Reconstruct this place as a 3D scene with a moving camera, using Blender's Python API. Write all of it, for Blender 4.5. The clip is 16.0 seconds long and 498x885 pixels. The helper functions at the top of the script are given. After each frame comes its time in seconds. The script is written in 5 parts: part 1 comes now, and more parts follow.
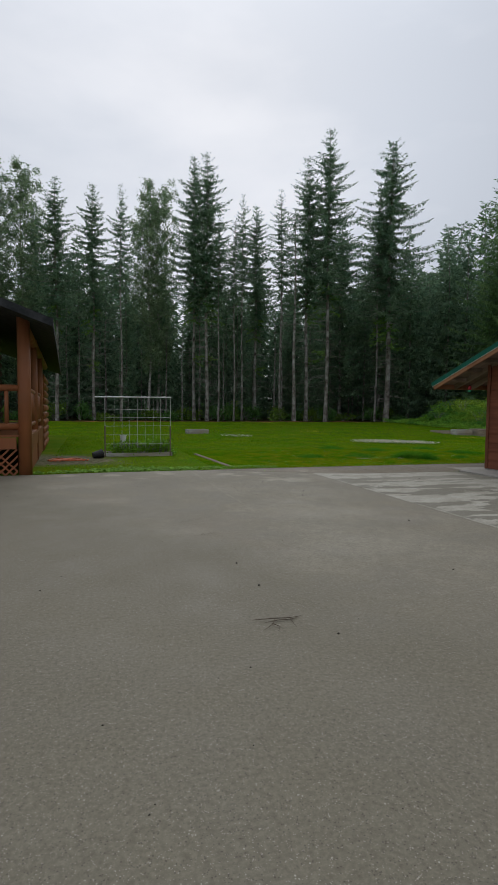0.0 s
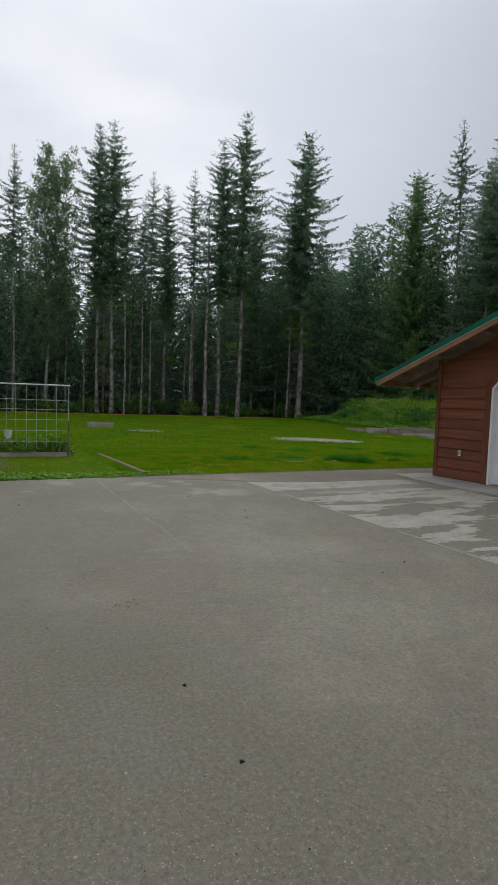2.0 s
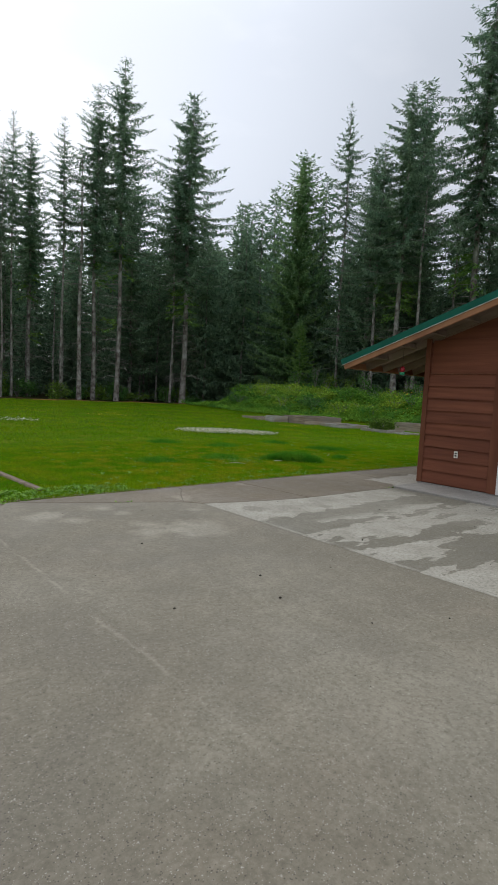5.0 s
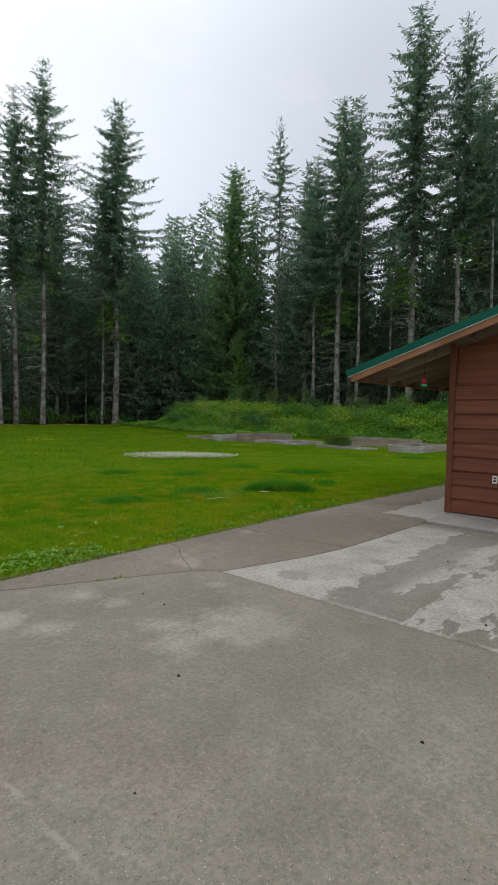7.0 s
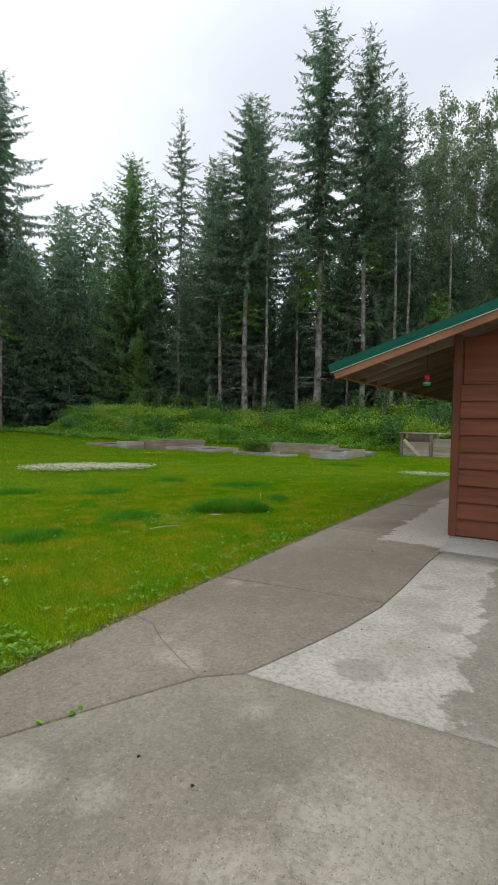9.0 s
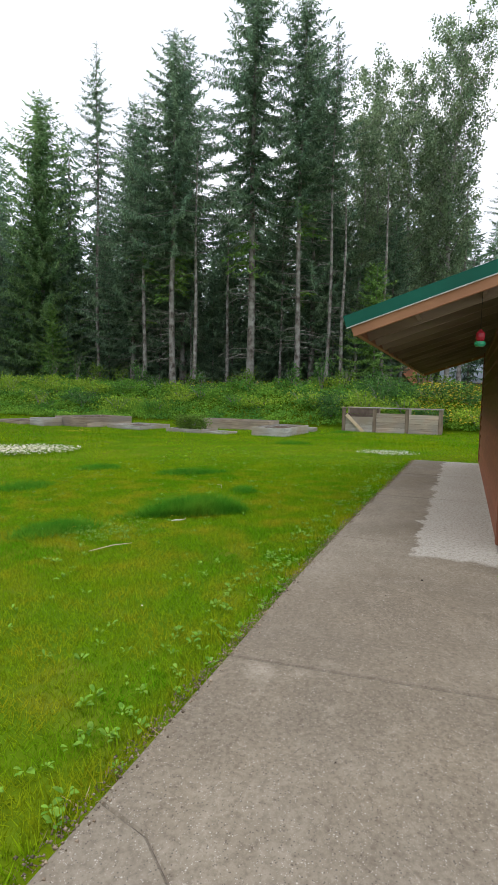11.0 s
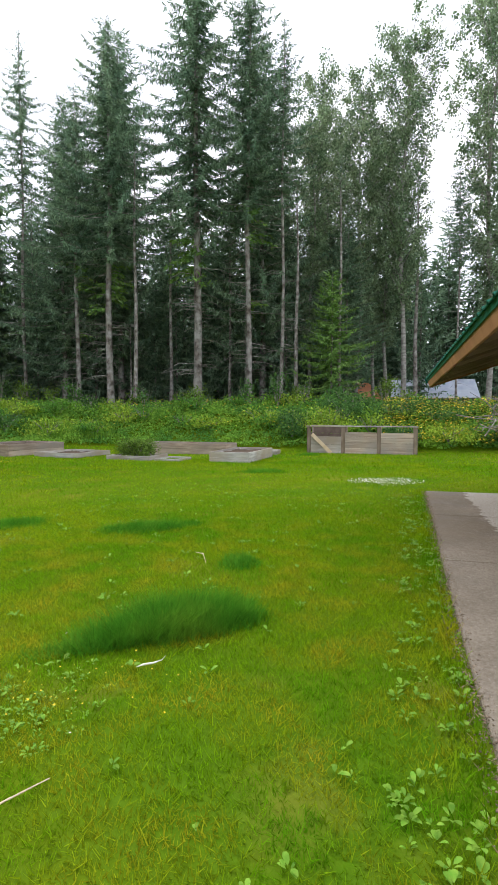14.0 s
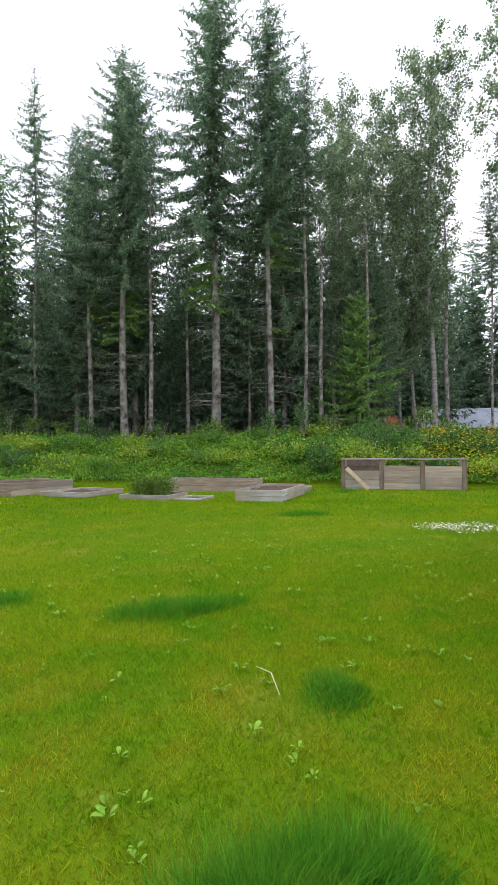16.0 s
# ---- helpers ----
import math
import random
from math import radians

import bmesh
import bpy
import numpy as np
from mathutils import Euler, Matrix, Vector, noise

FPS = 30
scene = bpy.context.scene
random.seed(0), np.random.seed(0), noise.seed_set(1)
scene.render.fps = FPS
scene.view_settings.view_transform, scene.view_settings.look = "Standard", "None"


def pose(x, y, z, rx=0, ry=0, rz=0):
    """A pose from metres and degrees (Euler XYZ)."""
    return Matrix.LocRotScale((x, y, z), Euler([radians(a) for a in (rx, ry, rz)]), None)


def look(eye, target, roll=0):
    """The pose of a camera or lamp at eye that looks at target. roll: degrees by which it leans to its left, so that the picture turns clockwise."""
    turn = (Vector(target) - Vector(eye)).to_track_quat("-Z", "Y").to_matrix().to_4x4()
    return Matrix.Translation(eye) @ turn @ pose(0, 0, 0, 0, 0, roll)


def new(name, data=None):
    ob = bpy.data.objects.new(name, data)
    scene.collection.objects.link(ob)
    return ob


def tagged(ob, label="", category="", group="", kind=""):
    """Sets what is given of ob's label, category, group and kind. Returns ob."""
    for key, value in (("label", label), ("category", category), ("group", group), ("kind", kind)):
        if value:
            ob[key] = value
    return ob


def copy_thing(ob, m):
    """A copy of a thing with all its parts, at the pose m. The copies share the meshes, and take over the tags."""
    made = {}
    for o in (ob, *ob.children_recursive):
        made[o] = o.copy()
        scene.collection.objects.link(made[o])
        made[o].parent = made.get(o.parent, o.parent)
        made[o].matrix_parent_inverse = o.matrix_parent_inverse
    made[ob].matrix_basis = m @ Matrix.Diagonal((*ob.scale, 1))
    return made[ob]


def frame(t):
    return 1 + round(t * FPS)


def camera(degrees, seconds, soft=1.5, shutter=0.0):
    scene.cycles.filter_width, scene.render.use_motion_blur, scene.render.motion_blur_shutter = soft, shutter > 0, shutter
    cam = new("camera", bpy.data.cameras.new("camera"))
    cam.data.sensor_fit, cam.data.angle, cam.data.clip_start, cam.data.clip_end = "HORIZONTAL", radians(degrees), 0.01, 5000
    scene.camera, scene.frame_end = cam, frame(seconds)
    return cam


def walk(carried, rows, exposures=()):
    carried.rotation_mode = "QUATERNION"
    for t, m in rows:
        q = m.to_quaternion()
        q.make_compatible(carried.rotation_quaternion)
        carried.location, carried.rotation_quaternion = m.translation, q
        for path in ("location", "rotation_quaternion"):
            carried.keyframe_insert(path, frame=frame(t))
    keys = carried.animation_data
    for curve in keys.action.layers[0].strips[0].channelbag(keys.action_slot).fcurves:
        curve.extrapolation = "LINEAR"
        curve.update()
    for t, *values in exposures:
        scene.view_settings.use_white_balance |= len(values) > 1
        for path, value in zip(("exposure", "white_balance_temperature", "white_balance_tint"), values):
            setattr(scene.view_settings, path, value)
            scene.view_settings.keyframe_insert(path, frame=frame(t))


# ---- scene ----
cam = camera(50.3, 16.0)
METRES, EYE, TILT, LEAN, TURN = 17.55, 1.46, 0.0, 0.0, -16.5
ROWS = [
    (0.0, 0.0, 0.0, 0.0, 0.03, -3.54, -0.53),
    (0.5, -0.0036, 0.0305, 0.0009, -3.78, -3.38, -0.1),
    (1.0, -0.0069, 0.0629, 0.0014, -4.3, -3.69, -0.9),
    (1.5, -0.0125, 0.0935, 0.0021, -9.43, -4.26, -1.31),
    (2.0, -0.0168, 0.1291, 0.0012, -10.1, -4.03, -1.98),
    (2.5, -0.0241, 0.1625, 0.0012, -13.91, -5.44, -1.37),
    (3.0, -0.0297, 0.1959, 0.0014, -18.61, -5.11, -1.17),
    (3.5, -0.0371, 0.2277, 0.0013, -19.68, -4.34, -0.72),
    (4.0, -0.0431, 0.2616, -0.0, -21.32, -4.45, -1.71),
    (6.5, -0.055, 0.421, 0.001, -29.26, -5.06, -1.76),
    (7.0, -0.0552, 0.4526, 0.0024, -32.06, -3.11, -1.14),
    (7.5, -0.0529, 0.4845, 0.0019, -35.64, -2.18, -2.24),
    (8.0, -0.0508, 0.5142, 0.0019, -42.57, -2.17, -0.75),
    (8.5, -0.044, 0.5448, 0.0012, -43.14, -2.24, -1.7),
    (9.0, -0.0362, 0.5747, 0.001, -43.68, -2.36, -1.12),
    (9.5, -0.0243, 0.6034, 0.0005, -47.84, -3.56, -0.78),
    (12.0, 0.057, 0.7335, 0.0003, -54.43, -4.57, -0.63),
    (12.5, 0.0763, 0.7553, 0.0013, -57.46, -3.39, 0.2),
    (13.0, 0.0973, 0.7737, 0.0011, -59.35, -2.64, -0.19),
    (13.5, 0.1169, 0.7926, 0.0006, -57.66, -3.17, -1.5),
    (14.0, 0.1361, 0.8142, -0.0, -58.91, -2.9, -0.17),
    (14.5, 0.1566, 0.8352, 0.0003, -60.52, -3.01, -0.59),
    (15.0, 0.1776, 0.8573, 0.0001, -64.29, -1.74, 1.09),
    (15.5, 0.2003, 0.8783, -0.0001, -62.57, 0.55, 1.08),
    (16.0, 0.2212, 0.9, -0.0007, -57.52, 0.69, 0.44),
]
walk(cam, [(t, pose(0, 0, EYE, TILT, LEAN, TURN) @ pose(METRES * x, METRES * y, METRES * z, 90 + pitch, roll, yaw)) for t, x, y, z, yaw, pitch, roll in ROWS],
     [(0.0, -0.31, 6400, 10), (2.0, -0.24, 6400, 10), (4.0, 0.04, 6420, 10), (7.0, 0.20, 6420, 10), (8.0, 0.28, 6430, 10), (9.0, 0.54, 6550, 10), (9.5, 0.63, 6550, 11), (12.0, 1.10, 6500, 13), (14.0, 1.20, 6550, 15), (16.0, 1.17, 6550, 17)])
# ---- light of an overcast day ----
SUN_DIR = Vector((0.20, 0.80, 0.565)).normalized()
world = bpy.data.worlds.new("overcast_sky")
scene.world = world
world.use_nodes = True
wt = world.node_tree
wt.nodes.clear()


def wnode(kind, **values):
    n = wt.nodes.new(kind)
    for k, v in values.items():
        n.inputs[k].default_value = v
    return n


w_out = wt.nodes.new("ShaderNodeOutputWorld")
w_bg = wt.nodes.new("ShaderNodeBackground")
w_bg.inputs["Strength"].default_value = 1.0
sky = wt.nodes.new("ShaderNodeTexSky")
sky.sky_type = "NISHITA"
sky.sun_disc = False
sky.sun_elevation = math.asin(SUN_DIR.z)
sky.sun_rotation = math.atan2(SUN_DIR.x, SUN_DIR.y)
sky_dim = wt.nodes.new("ShaderNodeMix")
sky_dim.data_type = "RGBA"
sky_dim.blend_type = "MULTIPLY"
sky_dim.inputs[0].default_value = 1.0
sky_dim.inputs[7].default_value = (0.09, 0.09, 0.09, 1)
wt.links.new(sky.outputs[0], sky_dim.inputs[6])
w_co = wt.nodes.new("ShaderNodeTexCoord")
w_map = wt.nodes.new("ShaderNodeMapping")
w_map.inputs["Scale"].default_value = (1.0, 1.0, 2.6)
wt.links.new(w_co.outputs["Generated"], w_map.inputs[0])
w_noise = wnode("ShaderNodeTexNoise", Scale=2.2, Detail=5.0, Roughness=0.5)
wt.links.new(w_map.outputs[0], w_noise.inputs["Vector"])
w_ramp = wt.nodes.new("ShaderNodeValToRGB")
w_ramp.color_ramp.elements[0].position = 0.40
w_ramp.color_ramp.elements[0].color = (0.575, 0.61, 0.67, 1)
w_ramp.color_ramp.elements[1].position = 0.62
w_ramp.color_ramp.elements[1].color = (0.69, 0.71, 0.755, 1)
wt.links.new(w_noise.outputs["Fac"], w_ramp.inputs[0])
w_dot = wt.nodes.new("ShaderNodeVectorMath")
w_dot.operation = "DOT_PRODUCT"
w_dot.inputs[1].default_value = SUN_DIR
wt.links.new(w_co.outputs["Generated"], w_dot.inputs[0])
w_glow = wt.nodes.new("ShaderNodeMapRange")
w_glow.interpolation_type = "SMOOTHSTEP"
w_glow.inputs["From Min"].default_value = 0.76
w_glow.inputs["From Max"].default_value = 1.0
w_glow.inputs["To Min"].default_value = 1.0
w_glow.inputs["To Max"].default_value = 1.45
wt.links.new(w_dot.outputs["Value"], w_glow.inputs["Value"])
w_mul = wt.nodes.new("ShaderNodeVectorMath")
w_mul.operation = "SCALE"
wt.links.new(w_ramp.outputs[0], w_mul.inputs[0])
# an overcast sky grows brighter towards the zenith
w_sep = wt.nodes.new("ShaderNodeSeparateXYZ")
wt.links.new(w_co.outputs["Generated"], w_sep.inputs[0])
w_zen = wt.nodes.new("ShaderNodeMapRange")
w_zen.interpolation_type = "SMOOTHSTEP"
for k_, v_ in (("From Min", 0.5), ("From Max", 1.0), ("To Min", 1.0), ("To Max", 1.9)):
    w_zen.inputs[k_].default_value = v_
wt.links.new(w_sep.outputs["Z"], w_zen.inputs["Value"])
w_both = wt.nodes.new("ShaderNodeMath")
w_both.operation = "MULTIPLY"
wt.links.new(w_glow.outputs[0], w_both.inputs[0])
wt.links.new(w_zen.outputs[0], w_both.inputs[1])
wt.links.new(w_both.outputs[0], w_mul.inputs["Scale"])
w_mix = wt.nodes.new("ShaderNodeMix")
w_mix.data_type = "RGBA"
w_mix.inputs[0].default_value = 0.9
wt.links.new(sky_dim.outputs[2], w_mix.inputs[6])
wt.links.new(w_mul.outputs[0], w_mix.inputs[7])
wt.links.new(w_mix.outputs[2], w_bg.inputs["Color"])
wt.links.new(w_bg.outputs[0], w_out.inputs[0])

sun_data = bpy.data.lights.new("sun", "SUN")
sun_data.energy = 0.9
sun_data.angle = radians(30)
sun_data.color = (1.0, 0.97, 0.92)
sun = new("sun", sun_data)
sun.matrix_world = look(SUN_DIR * 60, (0, 0, 0))


# ---- materials ----
def lin(c):
    return (*c, 1.0)


def surface(name, dark, light, scale=3.0, rough=0.8, bump=0.3, bump_scale=60.0, metallic=0.0, stretch=(1, 1, 1),
            large=None, large_scale=0.6, island=0.0, rnd=0.0, lo=0.35, hi=0.65, through_light=0.0, dist=0.01):
    """A two-scale procedural surface: grain between two colours, large stains, relief."""
    m = bpy.data.materials.new(name)
    m.use_nodes = True
    t = m.node_tree
    t.nodes.clear()
    out = t.nodes.new("ShaderNodeOutputMaterial")
    b = t.nodes.new("ShaderNodeBsdfPrincipled")
    b.inputs["Roughness"].default_value = rough
    b.inputs["Metallic"].default_value = metallic
    b.inputs["Specular IOR Level"].default_value = 0.3
    co = t.nodes.new("ShaderNodeTexCoord")
    mp = t.nodes.new("ShaderNodeMapping")
    mp.inputs["Scale"].default_value = stretch
    t.links.new(co.outputs["Object"], mp.inputs[0])
    n = t.nodes.new("ShaderNodeTexNoise")
    n.inputs["Scale"].default_value = scale
    n.inputs["Detail"].default_value = 6
    t.links.new(mp.outputs[0], n.inputs["Vector"])
    r = t.nodes.new("ShaderNodeValToRGB")
    r.color_ramp.elements[0].position, r.color_ramp.elements[0].color = lo, lin(dark)
    r.color_ramp.elements[1].position, r.color_ramp.elements[1].color = hi, lin(light)
    t.links.new(n.outputs["Fac"], r.inputs[0])
    col = r.outputs[0]
    if large:
        n2 = t.nodes.new("ShaderNodeTexNoise")
        n2.inputs["Scale"].default_value = large_scale
        n2.inputs["Detail"].default_value = 4
        t.links.new(co.outputs["Object"], n2.inputs["Vector"])
        mr = t.nodes.new("ShaderNodeMapRange")
        mr.inputs["From Min"].default_value, mr.inputs["From Max"].default_value = 0.4, 0.65
        t.links.new(n2.outputs["Fac"], mr.inputs["Value"])
        mx = t.nodes.new("ShaderNodeMix")
        mx.data_type = "RGBA"
        t.links.new(mr.outputs[0], mx.inputs[0])
        t.links.new(col, mx.inputs[6])
        mx.inputs[7].default_value = lin(large)
        col = mx.outputs[2]
    if island or rnd:
        src = t.nodes.new("ShaderNodeNewGeometry").outputs["Random Per Island"] if island else t.nodes.new("ShaderNodeObjectInfo").outputs["Random"]
        amount = island or rnd
        mr2 = t.nodes.new("ShaderNodeMapRange")
        mr2.inputs["To Min"].default_value, mr2.inputs["To Max"].default_value = 1 - amount, 1 + amount
        t.links.new(src, mr2.inputs["Value"])
        sc = t.nodes.new("ShaderNodeVectorMath")
        sc.operation = "SCALE"
        t.links.new(col, sc.inputs[0])
        t.links.new(mr2.outputs[0], sc.inputs["Scale"])
        col = sc.outputs[0]
    t.links.new(col, b.inputs["Base Color"])
    if bump:
        n3 = t.nodes.new("ShaderNodeTexNoise")
        n3.inputs["Scale"].default_value = bump_scale
        n3.inputs["Detail"].default_value = 4
        t.links.new(mp.outputs[0], n3.inputs["Vector"])
        bp = t.nodes.new("ShaderNodeBump")
        bp.inputs["Strength"].default_value = bump
        bp.inputs["Distance"].default_value = dist
        t.links.new(n3.outputs["Fac"], bp.inputs["Height"])
        t.links.new(bp.outputs[0], b.inputs["Normal"])
    if through_light:
        b.inputs["Specular IOR Level"].default_value = 0.08
        tr = t.nodes.new("ShaderNodeBsdfTranslucent")
        t.links.new(col, tr.inputs["Color"])
        ms = t.nodes.new("ShaderNodeMixShader")
        ms.inputs[0].default_value = through_light
        t.links.new(b.outputs[0], ms.inputs[1])
        t.links.new(tr.outputs[0], ms.inputs[2])
        t.links.new(ms.outputs[0], out.inputs[0])
    else:
        t.links.new(b.outputs[0], out.inputs[0])
    return m


class Graph:
    """Short hand for building a material's nodes."""

    def __init__(self, name, rough=0.85):
        self.m = bpy.data.materials.new(name)
        self.m.use_nodes = True
        self.t = self.m.node_tree
        self.b = self.t.nodes["Principled BSDF"]
        self.b.inputs["Roughness"].default_value = rough
        self.b.inputs["Specular IOR Level"].default_value = 0.3
        self.co = self.t.nodes.new("ShaderNodeTexCoord").outputs["Object"]

    def mapped(self, scale, loc=(0, 0, 0)):
        n = self.t.nodes.new("ShaderNodeMapping")
        n.inputs["Scale"].default_value = scale
        n.inputs["Location"].default_value = loc
        self.t.links.new(self.co, n.inputs[0])
        return n.outputs[0]

    def noise(self, scale, detail=5, vec=None, rough=0.55):
        n = self.t.nodes.new("ShaderNodeTexNoise")
        n.inputs["Scale"].default_value = scale
        n.inputs["Detail"].default_value = detail
        n.inputs["Roughness"].default_value = rough
        self.t.links.new(vec or self.co, n.inputs["Vector"])
        return n.outputs["Fac"]

    def cells(self, scale):
        n = self.t.nodes.new("ShaderNodeTexVoronoi")
        n.inputs["Scale"].default_value = scale
        self.t.links.new(self.co, n.inputs["Vector"])
        return n.outputs

    def span(self, v, a, b, c=0.0, d=1.0):
        n = self.t.nodes.new("ShaderNodeMapRange")
        for k, x in zip(("From Min", "From Max", "To Min", "To Max"), (a, b, c, d)):
            n.inputs[k].default_value = x
        self.t.links.new(v, n.inputs["Value"])
        return n.outputs[0]

    def math(self, op, a, b):
        n = self.t.nodes.new("ShaderNodeMath")
        n.operation = op
        for i, v in enumerate((a, b)):
            if isinstance(v, (int, float)):
                n.inputs[i].default_value = v
            else:
                self.t.links.new(v, n.inputs[i])
        return n.outputs[0]

    def xyz(self):
        n = self.t.nodes.new("ShaderNodeSeparateXYZ")
        self.t.links.new(self.co, n.inputs[0])
        return n.outputs

    def mix(self, f, a, b, blend="MIX"):
        n = self.t.nodes.new("ShaderNodeMix")
        n.data_type = "RGBA"
        n.blend_type = blend
        for i, v in ((0, f), (6, a), (7, b)):
            if isinstance(v, (int, float)):
                n.inputs[i].default_value = v
            elif isinstance(v, tuple):
                n.inputs[i].default_value = lin(v)
            else:
                self.t.links.new(v, n.inputs[i])
        return n.outputs[2]

    def done(self, col, height=None, strength=0.3, dist=0.01, rough=None):
        self.t.links.new(col, self.b.inputs["Base Color"])
        if rough is not None:
            self.t.links.new(rough, self.b.inputs["Roughness"])
        if height is not None:
            bp = self.t.nodes.new("ShaderNodeBump")
            bp.inputs["Strength"].default_value = strength
            bp.inputs["Distance"].default_value = dist
            self.t.links.new(height, bp.inputs["Height"])
            self.t.links.new(bp.outputs[0], self.b.inputs["Normal"])
        return self.m


def concrete(name, base, pale, dark, kind):
    g = Graph(name, 0.8)
    p = g.xyz()
    big = g.noise(0.45, 4)
    mid = g.noise(1.7, 7)
    fine = g.noise(45, 8, None, 0.7)
    grain = g.span(fine, 0.3, 0.7)
    ragged = g.math("MULTIPLY", g.math("SUBTRACT", g.noise(3.2, 8, None, 0.65), 0.5), 1.0)

    def blot(x, y, r, soft):
        dx, dy = g.math("SUBTRACT", p["X"], x), g.math("SUBTRACT", p["Y"], y)
        d = g.math("SQRT", g.math("ADD", g.math("MULTIPLY", dx, dx), g.math("MULTIPLY", dy, dy)), 0)
        return g.span(g.math("ADD", d, g.math("MULTIPLY", ragged, r * 2.2)), r, r - soft)

    def joined(places, soft):
        v = None
        for q in places:
            n = blot(*q, soft)
            v = n if v is None else g.math("MAXIMUM", v, n)
        return v

    col = g.mix(g.span(mid, 0.32, 0.7), dark, base)
    col = g.mix(g.math("MULTIPLY", g.span(big, 0.48, 0.68), 0.45), col, pale)
    mottle = g.noise(7.5, 8, g.mapped((1, 1, 1), (3, 1, 4)), 0.72)
    col = g.mix(g.math("MULTIPLY", g.span(mottle, 0.50, 0.66), 0.42), col, dark)
    col = g.mix(g.math("MULTIPLY", g.span(mottle, 0.48, 0.34), 0.25), col, pale)
    if kind == "apron":
        streak = g.noise(0.95, 7, g.mapped((0.75, 1.9, 1.0), (2.0, 5.0, 0)), 0.6)
        low = g.span(g.math("ADD", streak, g.span(p["X"], 4.9, 8.5, 0.018, -0.025)), 0.490, 0.503)
        low = g.math("MULTIPLY", low, g.span(p["Y"], 3.5, 6.0))
        first = g.span(g.math("ADD", p["Y"], g.math("ADD", g.math("MULTIPLY", p["X"], -0.02), g.math("MULTIPLY", ragged, 0.75))), 10.13, 10.17)
        first = g.math("MULTIPLY", first, g.span(p["X"], 8.5, 8.2))
        dry = g.math("MAXIMUM", g.math("MULTIPLY", low, g.span(p["Y"], 10.0, 9.8)), first)
        dry = g.math("MULTIPLY", dry, g.math("SUBTRACT", 1.0, g.math("MULTIPLY", joined(((5.32, 10.80, 0.18), (6.3, 10.45, 0.12), (7.2, 10.75, 0.13)), 0.03), 0.6)))
        tone = g.mix(g.span(g.noise(2.2, 8, None, 0.7), 0.35, 0.6), (0.30, 0.28, 0.225), (0.45, 0.425, 0.36))
        col = g.mix(g.math("MULTIPLY", dry, 0.92), col, tone)
        lip = g.math("MULTIPLY", g.span(g.math("ADD", p["X"], g.math("MULTIPLY", ragged, 0.05)), 4.965, 4.935), g.span(g.noise(1.6, 4), 0.40, 0.5))
        col = g.mix(g.math("MULTIPLY", lip, 0.7), col, pale)
    if kind == "path":
        lim = g.math("ADD", g.math("MULTIPLY", p["X"], -0.018), g.math("ADD", 11.88, g.math("MULTIPLY", ragged, 0.5)))
        dry = g.math("MULTIPLY", g.span(g.math("SUBTRACT", lim, p["Y"]), -0.02, 0.01), g.span(g.math("ADD", p["X"], g.math("MULTIPLY", ragged, 0.5)), 8.85, 8.95))
        col = g.mix(g.math("MULTIPLY", dry, 0.92), col, (0.44, 0.415, 0.36))
        col = g.mix(g.math("MULTIPLY", joined(((4.88, 11.86, 0.16), (4.80, 11.70, 0.14), (5.02, 12.05, 0.10), (6.35, 12.3, 0.12), (6.4, 12.1, 0.08)), 0.10), 0.6), col, pale)
    if kind == "drive":
        col = g.mix(g.math("MULTIPLY", joined(((4.15, 10.35, 0.42), (3.72, 10.72, 0.22), (3.58, 10.45, 0.26), (3.72, 11.36, 0.16), (3.6, 11.72, 0.22), (4.6, 11.1, 0.12), (3.1, 11.3, 0.2)), 0.22), 0.95), col, pale)
        col = g.mix(g.math("MULTIPLY", joined(((2.9, 11.6, 0.25), (1.6, 12.0, 0.28), (0.4, 11.9, 0.25), (-0.5, 12.0, 0.22), (1.0, 11.2, 0.15)), 0.12), 0.7), col, pale)
        line = g.math("ADD", p["X"], g.math("MULTIPLY", g.noise(3.0, 5), 0.10))
        crack = g.math("MULTIPLY", g.span(g.math("ABSOLUTE", g.math("SUBTRACT", line, 2.285), 0), 0.005, 0.022, 1.0, 0.0), g.math("MULTIPLY", g.span(p["Y"], 7.0, 8.6), g.span(g.noise(2.5, 5), 0.38, 0.55)))
        col = g.mix(g.math("MULTIPLY", crack, 0.55), col, pale)
        seam = g.math("MULTIPLY", g.span(g.math("ADD", p["X"], g.math("MULTIPLY", ragged, 0.08)), 4.84, 4.88), g.span(p["Y"], 11.5, 11.3))
        col = g.mix(g.math("MULTIPLY", seam, 0.6), col, dark)
        rusty = g.math("MULTIPLY", g.span(g.noise(0.8, 6, g.mapped((1, 1, 1), (4, 9, 2))), 0.54, 0.7), 0.22)
        col = g.mix(rusty, col, (0.19, 0.135, 0.09))
        damp = g.math("MULTIPLY", g.span(g.noise(0.55, 5, g.mapped((1, 1, 1), (9, 2, 0))), 0.52, 0.66), 0.35)
        col = g.mix(damp, col, (0.11, 0.098, 0.076))
        soaked = g.math("MULTIPLY", g.span(g.math("ADD", g.math("ADD", p["Y"], g.math("MULTIPLY", p["X"], 2.0)), g.math("MULTIPLY", g.noise(0.7, 7), 5.0)), 11.8, 9.6), 0.72)
        col = g.mix(soaked, col, (0.100, 0.088, 0.058))
    col = g.mix(g.math("MULTIPLY", grain, 0.38), col, pale)
    col = g.mix(g.math("MULTIPLY", g.span(g.noise(30, 8, g.mapped((1, 1, 1), (1, 7, 0)), 0.7), 0.46, 0.64), 0.5), col, dark)
